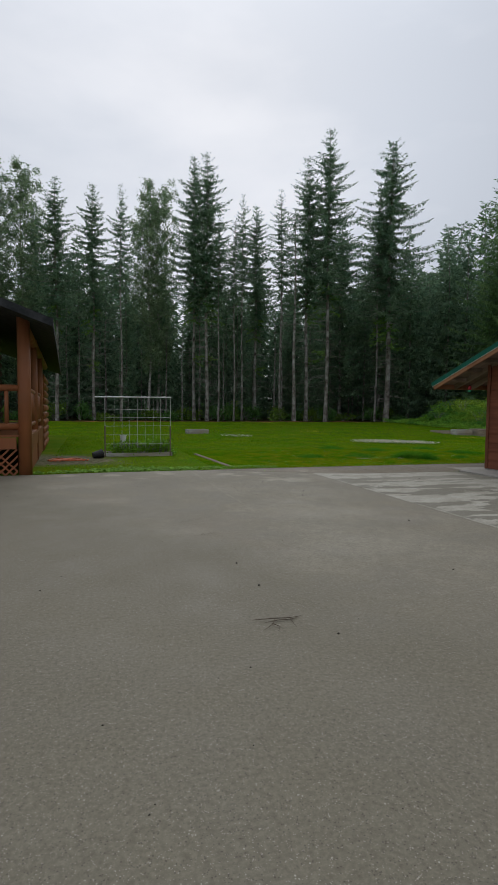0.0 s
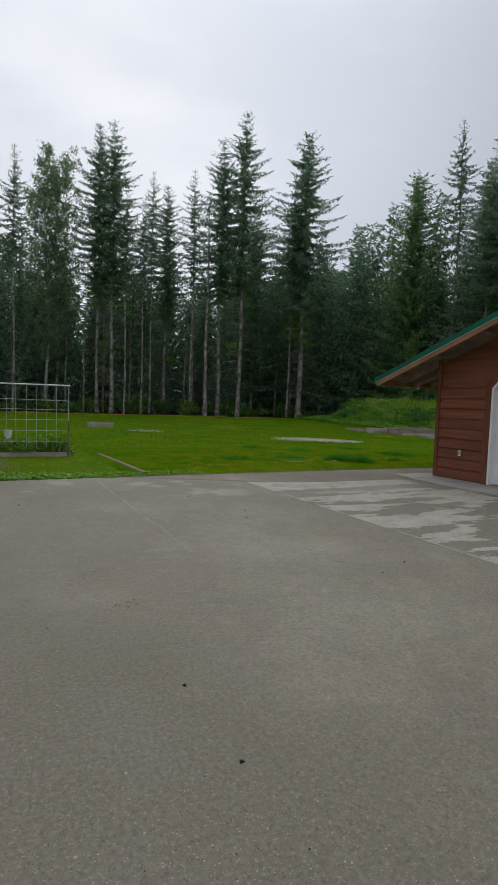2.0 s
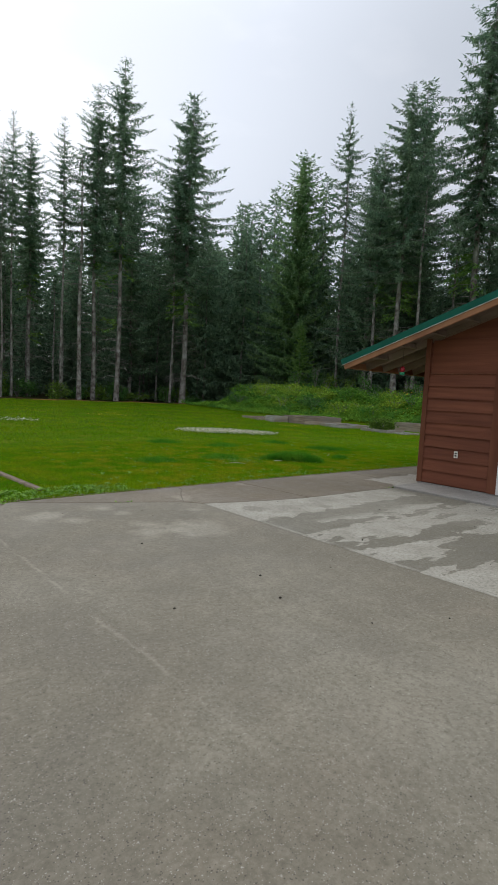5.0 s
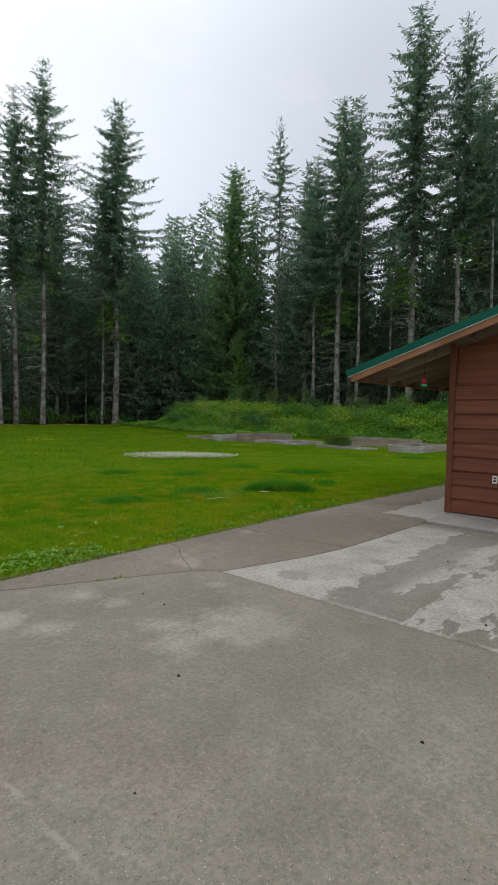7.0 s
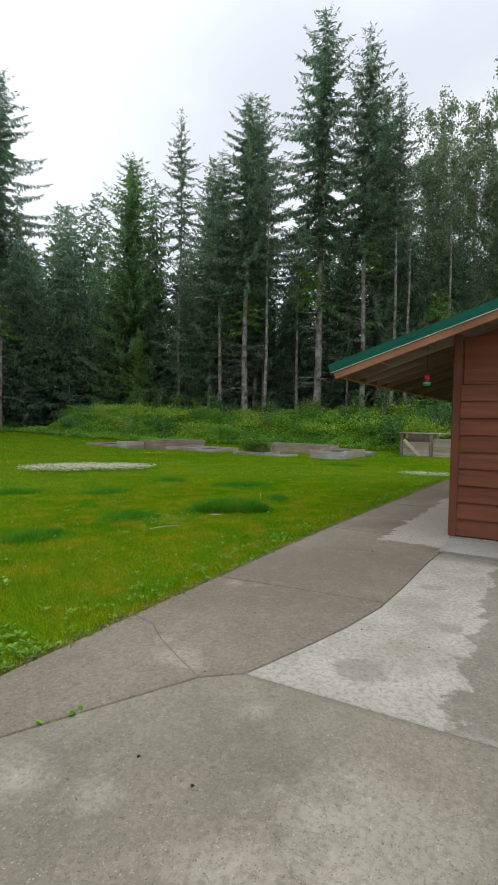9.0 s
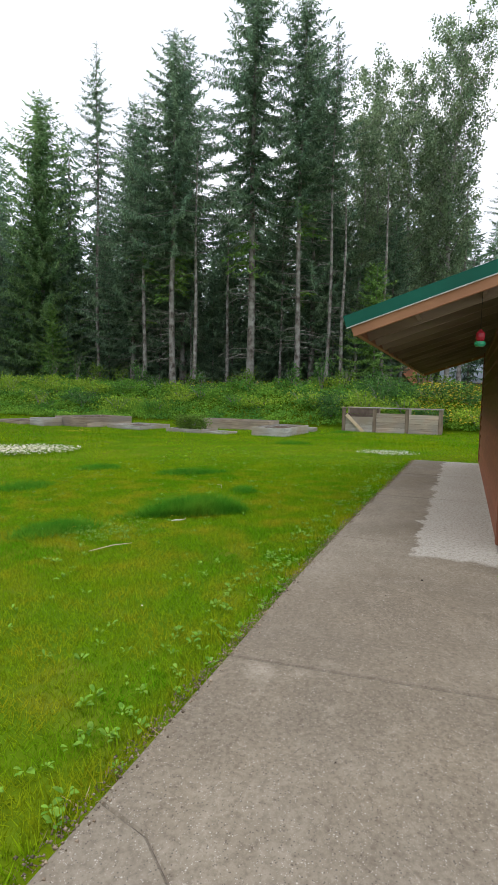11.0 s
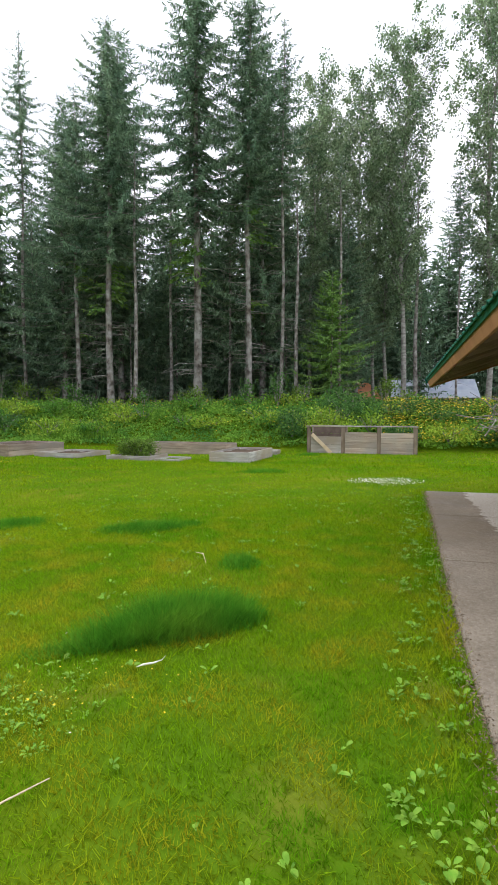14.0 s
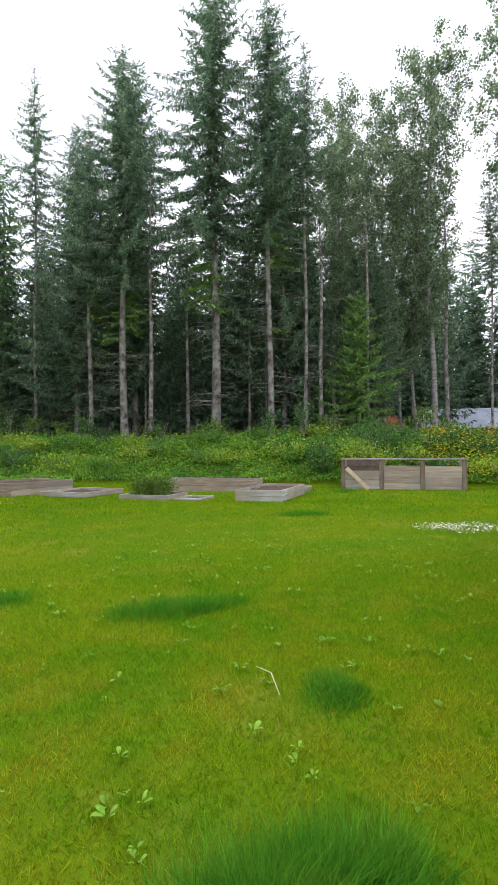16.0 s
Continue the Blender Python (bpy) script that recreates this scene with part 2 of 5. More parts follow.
    for cell_scale, size, keep, tone, amount in ((26, 0.20, 0.67, (0.50, 0.48, 0.41), 0.45), (62, 0.27, 0.58, (0.52, 0.50, 0.43), 0.58), (120, 0.34, 0.52, (0.48, 0.45, 0.39), 0.52), (85, 0.34, 0.50, (0.045, 0.037, 0.028), 0.6)):
        cell = g.cells(cell_scale)
        spot = g.span(cell["Distance"], size * 0.55, size, 1.0, 0.0)
        chosen = g.span(g.noise(cell_scale * 0.45, 2, g.mapped((1, 1, 1), (cell_scale, 3, 0))), keep, keep + 0.05)
        col = g.mix(g.math("MULTIPLY", g.math("MULTIPLY", spot, chosen), amount), col, tone)
    hgt = g.math("ADD", g.noise(150, 5), g.math("MULTIPLY", fine, 0.8))
    return g.done(col, hgt, 0.35, 0.004, g.span(mid, 0.3, 0.7, 0.62, 0.9))


M_DRIVE = concrete("driveway_concrete", (0.210, 0.187, 0.138), (0.362, 0.333, 0.260), (0.119, 0.103, 0.072), "drive")
M_APRON = concrete("apron_concrete", (0.162, 0.147, 0.107), (0.36, 0.34, 0.28), (0.108, 0.097, 0.069), "apron")
M_PATH = concrete("path_concrete", (0.150, 0.119, 0.079), (0.36, 0.32, 0.25), (0.096, 0.074, 0.048), "path")
M_BASE = concrete("slab_concrete", (0.32, 0.305, 0.275), (0.45, 0.435, 0.40), (0.20, 0.185, 0.165), "slab")
M_JOINT = surface("joint_dirt", (0.075, 0.062, 0.048), (0.16, 0.135, 0.105), 20, 0.95)


def lawn_ground():
    g = Graph("lawn_ground", 0.95)
    g.b.inputs["Specular IOR Level"].default_value = 0.02
    a = g.noise(0.5, 5)
    b = g.noise(14, 6)
    col = g.mix(g.span(a, 0.35, 0.65), (0.06, 0.14, 0.004), (0.11, 0.155, 0.004))
    col = g.mix(g.math("MULTIPLY", g.span(b, 0.4, 0.7), 0.6), col, (0.08, 0.155, 0.008))
    straw = g.math("MULTIPLY", g.span(g.noise(1.3, 6), 0.55, 0.7), 0.3)
    col = g.mix(straw, col, (0.30, 0.22, 0.04))
    p = g.xyz()
    bare = g.math("MULTIPLY", g.span(g.math("ADD", p["X"], g.math("MULTIPLY", g.noise(1.2, 5), 1.6)), 1.9, 1.1), g.math("MULTIPLY", g.span(p["Y"], 18.5, 17.2), g.span(p["Y"], 14.2, 15.0)))
    col = g.mix(g.math("MULTIPLY", bare, 0.8), col, g.mix(g.span(g.noise(9, 6), 0.4, 0.6), (0.10, 0.08, 0.055), (0.22, 0.19, 0.15)))
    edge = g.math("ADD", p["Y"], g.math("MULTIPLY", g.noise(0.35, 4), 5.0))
    # ground among the trees turns a near-black brown and green
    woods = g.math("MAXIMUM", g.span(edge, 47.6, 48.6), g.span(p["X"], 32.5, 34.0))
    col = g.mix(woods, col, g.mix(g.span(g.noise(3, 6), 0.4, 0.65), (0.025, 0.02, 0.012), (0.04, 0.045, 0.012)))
    needles = g.math("MULTIPLY", g.math("MULTIPLY", g.span(edge, 46.4, 47.4), g.span(edge, 49.6, 48.6)), g.span(g.noise(0.9, 5), 0.42, 0.55))
    col = g.mix(needles, col, (0.30, 0.15, 0.05))
    return g.done(col, b, 0.6, 0.03)


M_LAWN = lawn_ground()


def blades(name, dark, light, straw):
    g = Graph(name, 0.7)
    g.b.inputs["Specular IOR Level"].default_value = 0.0
    a = g.noise(0.55, 5)
    b = g.noise(2.2, 4)
    col = g.mix(g.span(a, 0.38, 0.62), dark, light)
    p = g.xyz()
    dx, dy = g.math("SUBTRACT", p["X"], 8.3), g.math("SUBTRACT", p["Y"], 14.6)
    worn = g.math("SQRT", g.math("ADD", g.math("MULTIPLY", dx, dx), g.math("MULTIPLY", dy, dy)), 0)
    worn = g.span(g.math("ADD", worn, g.math("MULTIPLY", a, 3.0)), 8.0, 3.5, 0.18, 1.0)
    col = g.mix(g.math("MULTIPLY", g.span(b, 0.44, 0.68), worn), col, straw)
    n = g.t.nodes.new("ShaderNodeNewGeometry")
    sc = g.t.nodes.new("ShaderNodeVectorMath")
    sc.operation = "SCALE"
    g.t.links.new(col, sc.inputs[0])
    g.t.links.new(g.span(n.outputs["Random Per Island"], 0, 1, 0.62, 1.5), sc.inputs["Scale"])
    m = g.done(sc.outputs[0])
    tr = g.t.nodes.new("ShaderNodeBsdfTranslucent")
    g.t.links.new(sc.outputs[0], tr.inputs["Color"])
    ms = g.t.nodes.new("ShaderNodeMixShader")
    ms.inputs[0].default_value = 0.48
    g.t.links.new(g.b.outputs[0], ms.inputs[1])
    g.t.links.new(tr.outputs[0], ms.inputs[2])
    g.t.links.new(ms.outputs[0], g.t.nodes["Material Output"].inputs[0])
    return m


M_GRASS = blades("grass_blades", (0.100, 0.268, 0.005), (0.202, 0.318, 0.006), (0.35, 0.315, 0.016))
M_TUFT = blades("tuft_blades", (0.058, 0.235, 0.016), (0.092, 0.285, 0.020), (0.16, 0.34, 0.028))
M_WEED = surface("broad_leaves", (0.13, 0.31, 0.03), (0.23, 0.39, 0.05), 30, 0.55, 0.2, 80, island=0.25, through_light=0.3)
M_BANK = blades("bank_leaves", (0.09, 0.25, 0.05), (0.21, 0.40, 0.055), (0.36, 0.46, 0.05))
M_BUSH_DARK = surface("dark_bush_leaves", (0.06, 0.16, 0.045), (0.12, 0.25, 0.06), 6, 0.6, 0, island=0.4, through_light=0.35)
M_BUSH_BRIGHT = surface("bright_bush_leaves", (0.22, 0.38, 0.04), (0.38, 0.52, 0.06), 6, 0.6, 0, island=0.4, through_light=0.35)
M_CEDAR = surface("bright_conifer_needles", (0.12, 0.235, 0.10), (0.21, 0.33, 0.13), 0.7, 0.7, 0, island=0.45, through_light=0.4)
M_SHRUB = surface("shrub_leaves", (0.09, 0.18, 0.03), (0.17, 0.27, 0.045), 8, 0.6, 0.1, 60, island=0.5, through_light=0.3)
M_TWIG_DARK = surface("dark_twig", (0.05, 0.035, 0.025), (0.12, 0.085, 0.06), 20, 0.9, 0)
M_YELLOW = surface("yellow_petals", (0.62, 0.42, 0.01), (0.75, 0.55, 0.02), 20, 0.6, 0, island=0.2)
M_WHITE_FLOWER = surface("white_petals", (0.66, 0.63, 0.50), (0.80, 0.78, 0.66), 20, 0.7, 0, island=0.15)
M_CREAM = surface("cream_petals", (0.50, 0.48, 0.33), (0.66, 0.63, 0.46), 20, 0.7, 0, island=0.2)
M_NEEDLE = surface("spruce_needles", (0.12, 0.21, 0.137), (0.20, 0.295, 0.175), 0.6, 0.7, 0, island=0.5, rnd=0, through_light=0.45)
M_NEEDLE_LIGHT = surface("young_needles", (0.12, 0.25, 0.06), (0.20, 0.33, 0.085), 0.8, 0.7, 0, island=0.4, through_light=0.25)
M_LEAF = surface("alder_leaves", (0.16, 0.25, 0.145), (0.27, 0.355, 0.20), 0.7, 0.6, 0, island=0.45, through_light=0.5)
M_BARK = surface("spruce_bark", (0.06, 0.05, 0.042), (0.22, 0.19, 0.165), 7, 0.95, 0.9, 22, stretch=(1, 1, 0.6), large=(0.34, 0.335, 0.31), large_scale=2.2, dist=0.03)
M_BARK_PALE = surface("alder_bark", (0.17, 0.16, 0.14), (0.36, 0.35, 0.32), 3, 0.9, 0.4, 20, stretch=(1, 1, 2.5), dist=0.02)
M_TWIG = surface("dead_twigs", (0.16, 0.15, 0.13), (0.33, 0.31, 0.28), 5, 0.95, 0)

M_SIDING = surface("stained_siding", (0.135, 0.042, 0.021), (0.225, 0.078, 0.039), 5.0, 0.62, 0.3, 40, stretch=(1, 0.10, 2.2), large=(0.155, 0.051, 0.026), large_scale=0.8, rnd=0.12)
M_TRIM = surface("stained_trim", (0.14, 0.047, 0.023), (0.205, 0.075, 0.038), 4, 0.6, 0.25, 40, stretch=(1, 1, 0.2), rnd=0.08)
M_FASCIA = surface("cedar_fascia", (0.30, 0.135, 0.06), (0.40, 0.20, 0.10), 4, 0.65, 0.2, 40, stretch=(1, 0.15, 1), large=(0.26, 0.12, 0.06), large_scale=1.2)
M_SOFFIT = surface("raw_rafters", (0.19, 0.135, 0.098), (0.29, 0.22, 0.17), 4, 0.8, 0.25, 40, stretch=(1, 0.2, 1), rnd=0.15)
M_GREEN = surface("green_roof_metal", (0.003, 0.092, 0.058), (0.004, 0.118, 0.074), 2, 0.75, 0.05, 30, metallic=0.0)
M_DOOR = surface("white_door_paint", (0.66, 0.69, 0.72), (0.76, 0.78, 0.80), 2, 0.45, 0.05, 60)
M_WHITE = surface("white_trim_paint", (0.70, 0.70, 0.68), (0.80, 0.80, 0.78), 4, 0.5, 0.1, 50)
M_PLASTIC = surface("ivory_plastic", (0.70, 0.67, 0.58), (0.76, 0.73, 0.65), 9, 0.4, 0)
M_DARK = surface("dark_plastic", (0.012, 0.012, 0.013), (0.03, 0.03, 0.03), 9, 0.4, 0)
M_RED = surface("red_feeder", (0.24, 0.012, 0.02), (0.33, 0.016, 0.026), 9, 0.25, 0)
M_FEEDER_BASE = surface("green_feeder_base", (0.02, 0.28, 0.13), (0.03, 0.34, 0.16), 9, 0.35, 0)
M_GREYWOOD = surface("weathered_boards", (0.30, 0.29, 0.27), (0.52, 0.505, 0.475), 4, 0.9, 0.5, 30, stretch=(0.4, 0.4, 3), large=(0.33, 0.28, 0.215), large_scale=0.7, rnd=0.2)
M_BROWNWOOD = surface("brown_boards", (0.27, 0.20, 0.145), (0.46, 0.37, 0.285), 4, 0.9, 0.5, 30, stretch=(0.4, 0.4, 3), large=(0.32, 0.28, 0.23), large_scale=0.7, rnd=0.22)
M_COMPOST = surface("bin_boards", (0.36, 0.27, 0.20), (0.58, 0.47, 0.37), 4, 0.9, 0.5, 30, stretch=(1, 0.3, 4), large=(0.36, 0.33, 0.29), large_scale=0.9, rnd=0.25)
M_POST = surface("old_post", (0.15, 0.11, 0.08), (0.27, 0.21, 0.16), 5, 0.9, 0.5, 30, stretch=(1, 1, 0.3), rnd=0.15)
M_NEWWOOD = surface("fresh_board", (0.55, 0.42, 0.27), (0.68, 0.56, 0.39), 4, 0.8, 0.2, 40)
M_SOIL = surface("bed_soil", (0.05, 0.035, 0.022), (0.12, 0.085, 0.055), 14, 0.95, 0.8, 30, dist=0.03)
M_LOG = surface("orange_log", (0.22, 0.072, 0.026), (0.33, 0.125, 0.045), 3, 0.55, 0.3, 25, stretch=(1, 1, 0.12), large=(0.22, 0.085, 0.035), large_scale=1.4, rnd=0.1)
M_SHINGLE = surface("dark_shingles", (0.016, 0.018, 0.02), (0.045, 0.047, 0.05), 6, 0.9, 0.5, 40)
M_PALE_ROOF = surface("pale_metal_roof", (0.27, 0.31, 0.38), (0.36, 0.40, 0.46), 1.2, 0.5, 0.05, 20)
# brown of the sheds, also painted shade inside the porch and the compost bin
M_SHED_SHADED = surface("shed_and_shaded_boards", (0.10, 0.075, 0.055), (0.17, 0.13, 0.10), 3, 0.9, 0.4, 20)
M_ORANGE = surface("orange_cord", (0.5, 0.10, 0.03), (0.6, 0.15, 0.05), 9, 0.5, 0)
M_WIRE = surface("pale_wire", (0.45, 0.46, 0.42), (0.6, 0.6, 0.56), 9, 0.6, 0)
M_GLASS = bpy.data.materials.new("window_glass")
M_GLASS.use_nodes = True
M_GLASS.node_tree.nodes["Principled BSDF"].inputs["Base Color"].default_value = (0.01, 0.012, 0.014, 1)
M_GLASS.node_tree.nodes["Principled BSDF"].inputs["Roughness"].default_value = 0.05


# ---- mesh helpers ----
def empty_thing(name, label, category, m=None, group="", kind=""):
    ob = tagged(new(name), label, category, group, kind)
    ob.matrix_basis = m or Matrix()
    return ob


def part(name, bm, material, parent=None, label=""):
    me = bpy.data.meshes.new(name)
    bm.to_mesh(me)
    bm.free()
    me.materials.append(material)
    ob = new(name, me)
    ob.parent = parent
    return tagged(ob, label)


def mesh_ob(name, verts, faces, material, parent=None, smooth=False):
    """A mesh from arrays of corners and faces of one size."""
    me = bpy.data.meshes.new(name)
    verts = np.asarray(verts, dtype=np.float32)
    faces = np.asarray(faces, dtype=np.int32)
    k = faces.shape[1]
    me.vertices.add(len(verts))
    me.vertices.foreach_set("co", verts.ravel())
    me.loops.add(faces.size)
    me.loops.foreach_set("vertex_index", faces.ravel())
    me.polygons.add(len(faces))
    me.polygons.foreach_set("loop_start", np.arange(0, faces.size, k, dtype=np.int32))
    if smooth:
        me.polygons.foreach_set("use_smooth", np.ones(len(faces), dtype=bool))
    me.update(calc_edges=True)
    me.validate()
    me.materials.append(material)
    ob = new(name, me)
    ob.parent = parent
    return ob


def box(bm, lo, hi, m=None, bevel=0.0):
    c = [(a + b) / 2 for a, b in zip(lo, hi)]
    s = [abs(b - a) for a, b in zip(lo, hi)]
    r = bmesh.ops.create_cube(bm, size=1.0, matrix=Matrix.LocRotScale(c, None, s))
    vs = r["verts"]
    if bevel:
        es = list({e for v in vs for e in v.link_edges})
        b = bmesh.ops.bevel(bm, geom=es, offset=bevel, segments=1, affect="EDGES")
        vs = list({v for f in b["faces"] for v in f.verts} | {v for v in vs if v.is_valid})
    if m is not None:
        bmesh.ops.transform(bm, matrix=m, verts=vs)
    return vs


def rod(bm, a, b, r1, r2=None, n=8, caps=True):
    a, b = Vector(a), Vector(b)
    d = b - a
    m = Matrix.Translation((a + b) / 2) @ d.to_track_quat("Z", "Y").to_matrix().to_4x4()
    return bmesh.ops.create_cone(bm, cap_ends=caps, segments=n, radius1=r1, radius2=r1 if r2 is None else r2, depth=d.length, matrix=m)["verts"]


def prism(bm, pts, z0, z1):
    """A flat polygon made solid between two heights."""
    lo = [bm.verts.new((x, y, z0)) for x, y in pts]
    hi = [bm.verts.new((x, y, z1)) for x, y in pts]
    n = len(pts)
    bm.faces.new(hi)
    bm.faces.new(lo[::-1])
    for i in range(n):
        bm.faces.new((lo[i], lo[(i + 1) % n], hi[(i + 1) % n], hi[i]))
    bmesh.ops.recalc_face_normals(bm, faces=bm.faces[:])


def board(name, lo, hi, material, parent, m=None, bevel=0.006, label=""):
    bm = bmesh.new()
    box(bm, lo, hi, m, bevel)
    return part(name, bm, material, parent, label)


# ---- ground ----
def step01(v):
    v = np.clip(v, 0, 1)
    return v * v * (3 - 2 * v)


def height(x, y):
    x, y = np.asarray(x, float), np.asarray(y, float)
    base = 28.9 + 0.5 * np.sin(y * 0.23) - step01((y - 24) / 12) * 2.6
    d = x - base
    bank = (step01(d / 4.2) * 1.62 + step01((d - 4) / 5) * 0.55) * (1 - 0.16 * step01((y - 20) / 12))
    bank = bank * (1 - step01((y - 40.2) / 2.6)) + 0.25 * step01((x - 40) / 20)
    rise = 0.42 * step01((y - 22) / 26)
    wob = 0.02 * np.sin(x * 1.3 + 0.6 * y) * np.sin(y * 1.1) * step01((y - 14) / 6)
    return -0.035 + bank + rise + wob


def axis(a, b, fine_a, fine_b, fine, coarse_n):
    left = fine_a - (np.geomspace(1, 1 + fine_a - a, coarse_n) - 1)[1:][::-1]
    right = fine_b + (np.geomspace(1, 1 + b - fine_b, coarse_n) - 1)[1:]
    return np.concatenate([left, np.arange(fine_a, fine_b + 1e-6, fine), right])


gx = axis(-600, 700, -10, 46, 0.4, 22)
gy = axis(-600, 700, -10, 56, 0.4, 22)
GX, GY = np.meshgrid(gx, gy, indexing="ij")
GZ = height(GX, GY)
paved = (GY < 12.0) & (GX < 17.0) & (GX > -12)
GZ = np.where(paved, -0.10, GZ)
idx = np.arange(GX.size).reshape(GX.shape)
quads = np.stack([idx[:-1, :-1], idx[1:, :-1], idx[1:, 1:], idx[:-1, 1:]], -1).reshape(-1, 4)
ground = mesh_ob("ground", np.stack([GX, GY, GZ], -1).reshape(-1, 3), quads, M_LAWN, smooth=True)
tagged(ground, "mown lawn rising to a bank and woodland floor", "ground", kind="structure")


# ---- driveway, apron and path ----
def slabs(name, label, pieces, material, top=0.0):
    root = empty_thing(name, label, "pavement", kind="structure")
    for pts in pieces:
        bm = bmesh.new()
        prism(bm, pts, top - 0.09, top)
        rim = [e for e in bm.edges if all(abs(v.co.z - top) < 1e-5 for v in e.verts)]
        bmesh.ops.bevel(bm, geom=rim, offset=0.009, segments=1, affect="EDGES")
        part("slab", bm, material, root)
    return root


W = 0.006
DRIVE_TOP = [(4.90, 11.36), (4.72, 11.56), (4.17, 11.82), (3.4, 12.17), (2.75, 12.50)]
APRON_TOP = [(4.90, 11.36), (5.1, 11.30), (5.5, 11.19), (5.9, 11.09), (6.43, 11.00), (7.1, 10.97), (7.98, 10.96), (8.60, 10.93)]
CRACK = [(5.26, 12.54), (5.19, 12.295), (5.02, 12.08), (4.87, 11.825), (4.72, 11.56)]
slabs("driveway", "grey-brown stained concrete driveway with saw-cut joints", [
    [(-12, -12), (4.90 - W, -12)] + DRIVE_TOP + [(2.23, 12.50), (0.4, 12.46), (-1.2, 12.30), (-12, 12.25)],
], M_DRIVE)
slabs("apron", "patchy wet and dry concrete apron before the garage", [
    [(4.90 + W, -12), (8.60 - W, -12)] + APRON_TOP[::-1],
], M_APRON)
slabs("path", "brown-grey concrete path, pale and dry along the wall", [
    DRIVE_TOP[::-1][:4] + CRACK[::-1][1:] + [(4.2, 12.53)],
    [(4.72, 11.56)] + APRON_TOP[:5] + [(6.56, 10.995), (6.43, 12.54), (5.8, 12.54)] + CRACK[:-1],
    [(6.567, 10.995)] + APRON_TOP[5:] + [(9.305, 10.94), (9.287, 12.53), (7.8, 12.55), (6.437, 12.54)],
    [(9.312, 10.95), (12.0, 10.89), (12.0, 12.46), (10.6, 12.50), (9.295, 12.53)],
    [(12.007, 10.89), (14.6, 10.84), (14.6, 12.36), (13.3, 12.40), (12.007, 12.46)],
    [(14.607, 10.84), (17.2, 10.78), (17.2, 12.27), (15.9, 12.33), (14.607, 12.36)],
], M_PATH, 0.002)
bm = bmesh.new()
prism(bm, [(-11.9, -11.9), (8.6, -11.9), (8.6, 10.9), (17.1, 10.8), (17.1, 12.2), (9, 12.45), (2.5, 12.4), (-11.9, 12.2)], -0.16, -0.005)
tagged(part("joint_bed", bm, M_JOINT), "dark dirt showing in the joints of the concrete", "ground", kind="structure")

# ---- garage ----
GM = pose(9.41, 10.95, 0, 0, 0, -0.9)
garage = empty_thing("garage", "reddish-brown lap-sided garage with a green metal roof", "garage", GM)
G_LEN, G_WID, G_TOP, SLOPE = 7.6, 8.9, 2.56, 1 / 3
RIDGE = -G_WID / 2
DY0, DY1, DTOP = -1.37, -6.3, 2.21


def roof_z(y):
    return 2.69 + SLOPE * (-y if y > RIDGE else y + G_WID)


# footing and slab under the front
bm = bmesh.new()
box(bm, (-0.02, -G_WID, -0.1), (G_LEN, 0.0, 0.055))
part("footing", bm, M_BASE, garage, "pale concrete footing")
slabs("door_slab", "pale worn concrete strip under the garage front", [[(8.60 + W, 2.2), (9.40, 2.2), (9.40, 10.94), (8.60 + W, 10.94)]], M_BASE, 0.035)

# walls: thick core with the door's opening through the front
bm = bmesh.new()
box(bm, (0.02, DY0, 0.055), (0.16, -0.02, G_TOP))
box(bm, (0.02, -G_WID + 0.02, 0.055), (0.16, DY1, G_TOP))
box(bm, (0.02, DY1, DTOP + 0.06), (0.16, DY0, G_TOP))
part("front_wall", bm, M_SIDING, garage)
bm = bmesh.new()
ys = [0.0 - 0.02, RIDGE, -G_WID + 0.02]
pts = [(ys[0], G_TOP), (ys[1], roof_z(RIDGE) - 0.13), (ys[2], G_TOP)]
a = [bm.verts.new((0.02, y, z)) for y, z in pts]
b = [bm.verts.new((0.16, y, z)) for y, z in pts]
bm.faces.new(a), bm.faces.new(b[::-1])
for i in range(3):
    bm.faces.new((a[i], b[i], b[(i + 1) % 3], a[(i + 1) % 3]))
bmesh.ops.recalc_face_normals(bm, faces=bm.faces[:])
part("gable", bm, M_SIDING, garage, "smooth stained gable panel")
bm = bmesh.new()
box(bm, (0.16, -0.16, 0.055), (G_LEN - 0.02, -0.02, G_TOP))
part("side_wall", bm, M_SIDING, garage)
bm = bmesh.new()
box(bm, (0.16, -G_WID + 0.02, 0.055), (G_LEN - 0.02, -G_WID + 0.16, G_TOP))
box(bm, (G_LEN - 0.16, -G_WID + 0.16, 0.055), (G_LEN - 0.02, -0.16, roof_z(RIDGE) - 0.9))
part("rear_wall", bm, M_SIDING, garage)


def lap(bm, along, a, b, z, t=0.036, e=0.213, plane=0.0):
    """One lap board, thick at its lower edge."""
    prof = [(plane, z), (plane - t, z), (plane - 0.006, z + e + 0.02), (plane, z + e + 0.02)]
    if along == "y":
        p0 = [bm.verts.new((o, a, h)) for o, h in prof]
        p1 = [bm.verts.new((o, b, h)) for o, h in prof]
    else:
        p0 = [bm.verts.new((a, -o, h)) for o, h in prof]
        p1 = [bm.verts.new((b, -o, h)) for o, h in prof]
    bm.faces.new(p0), bm.faces.new(p1[::-1])
    for i in range(4):
        bm.faces.new((p0[i], p1[i], p1[(i + 1) % 4], p0[(i + 1) % 4]))
    bmesh.ops.recalc_face_normals(bm, faces=bm.faces[:])


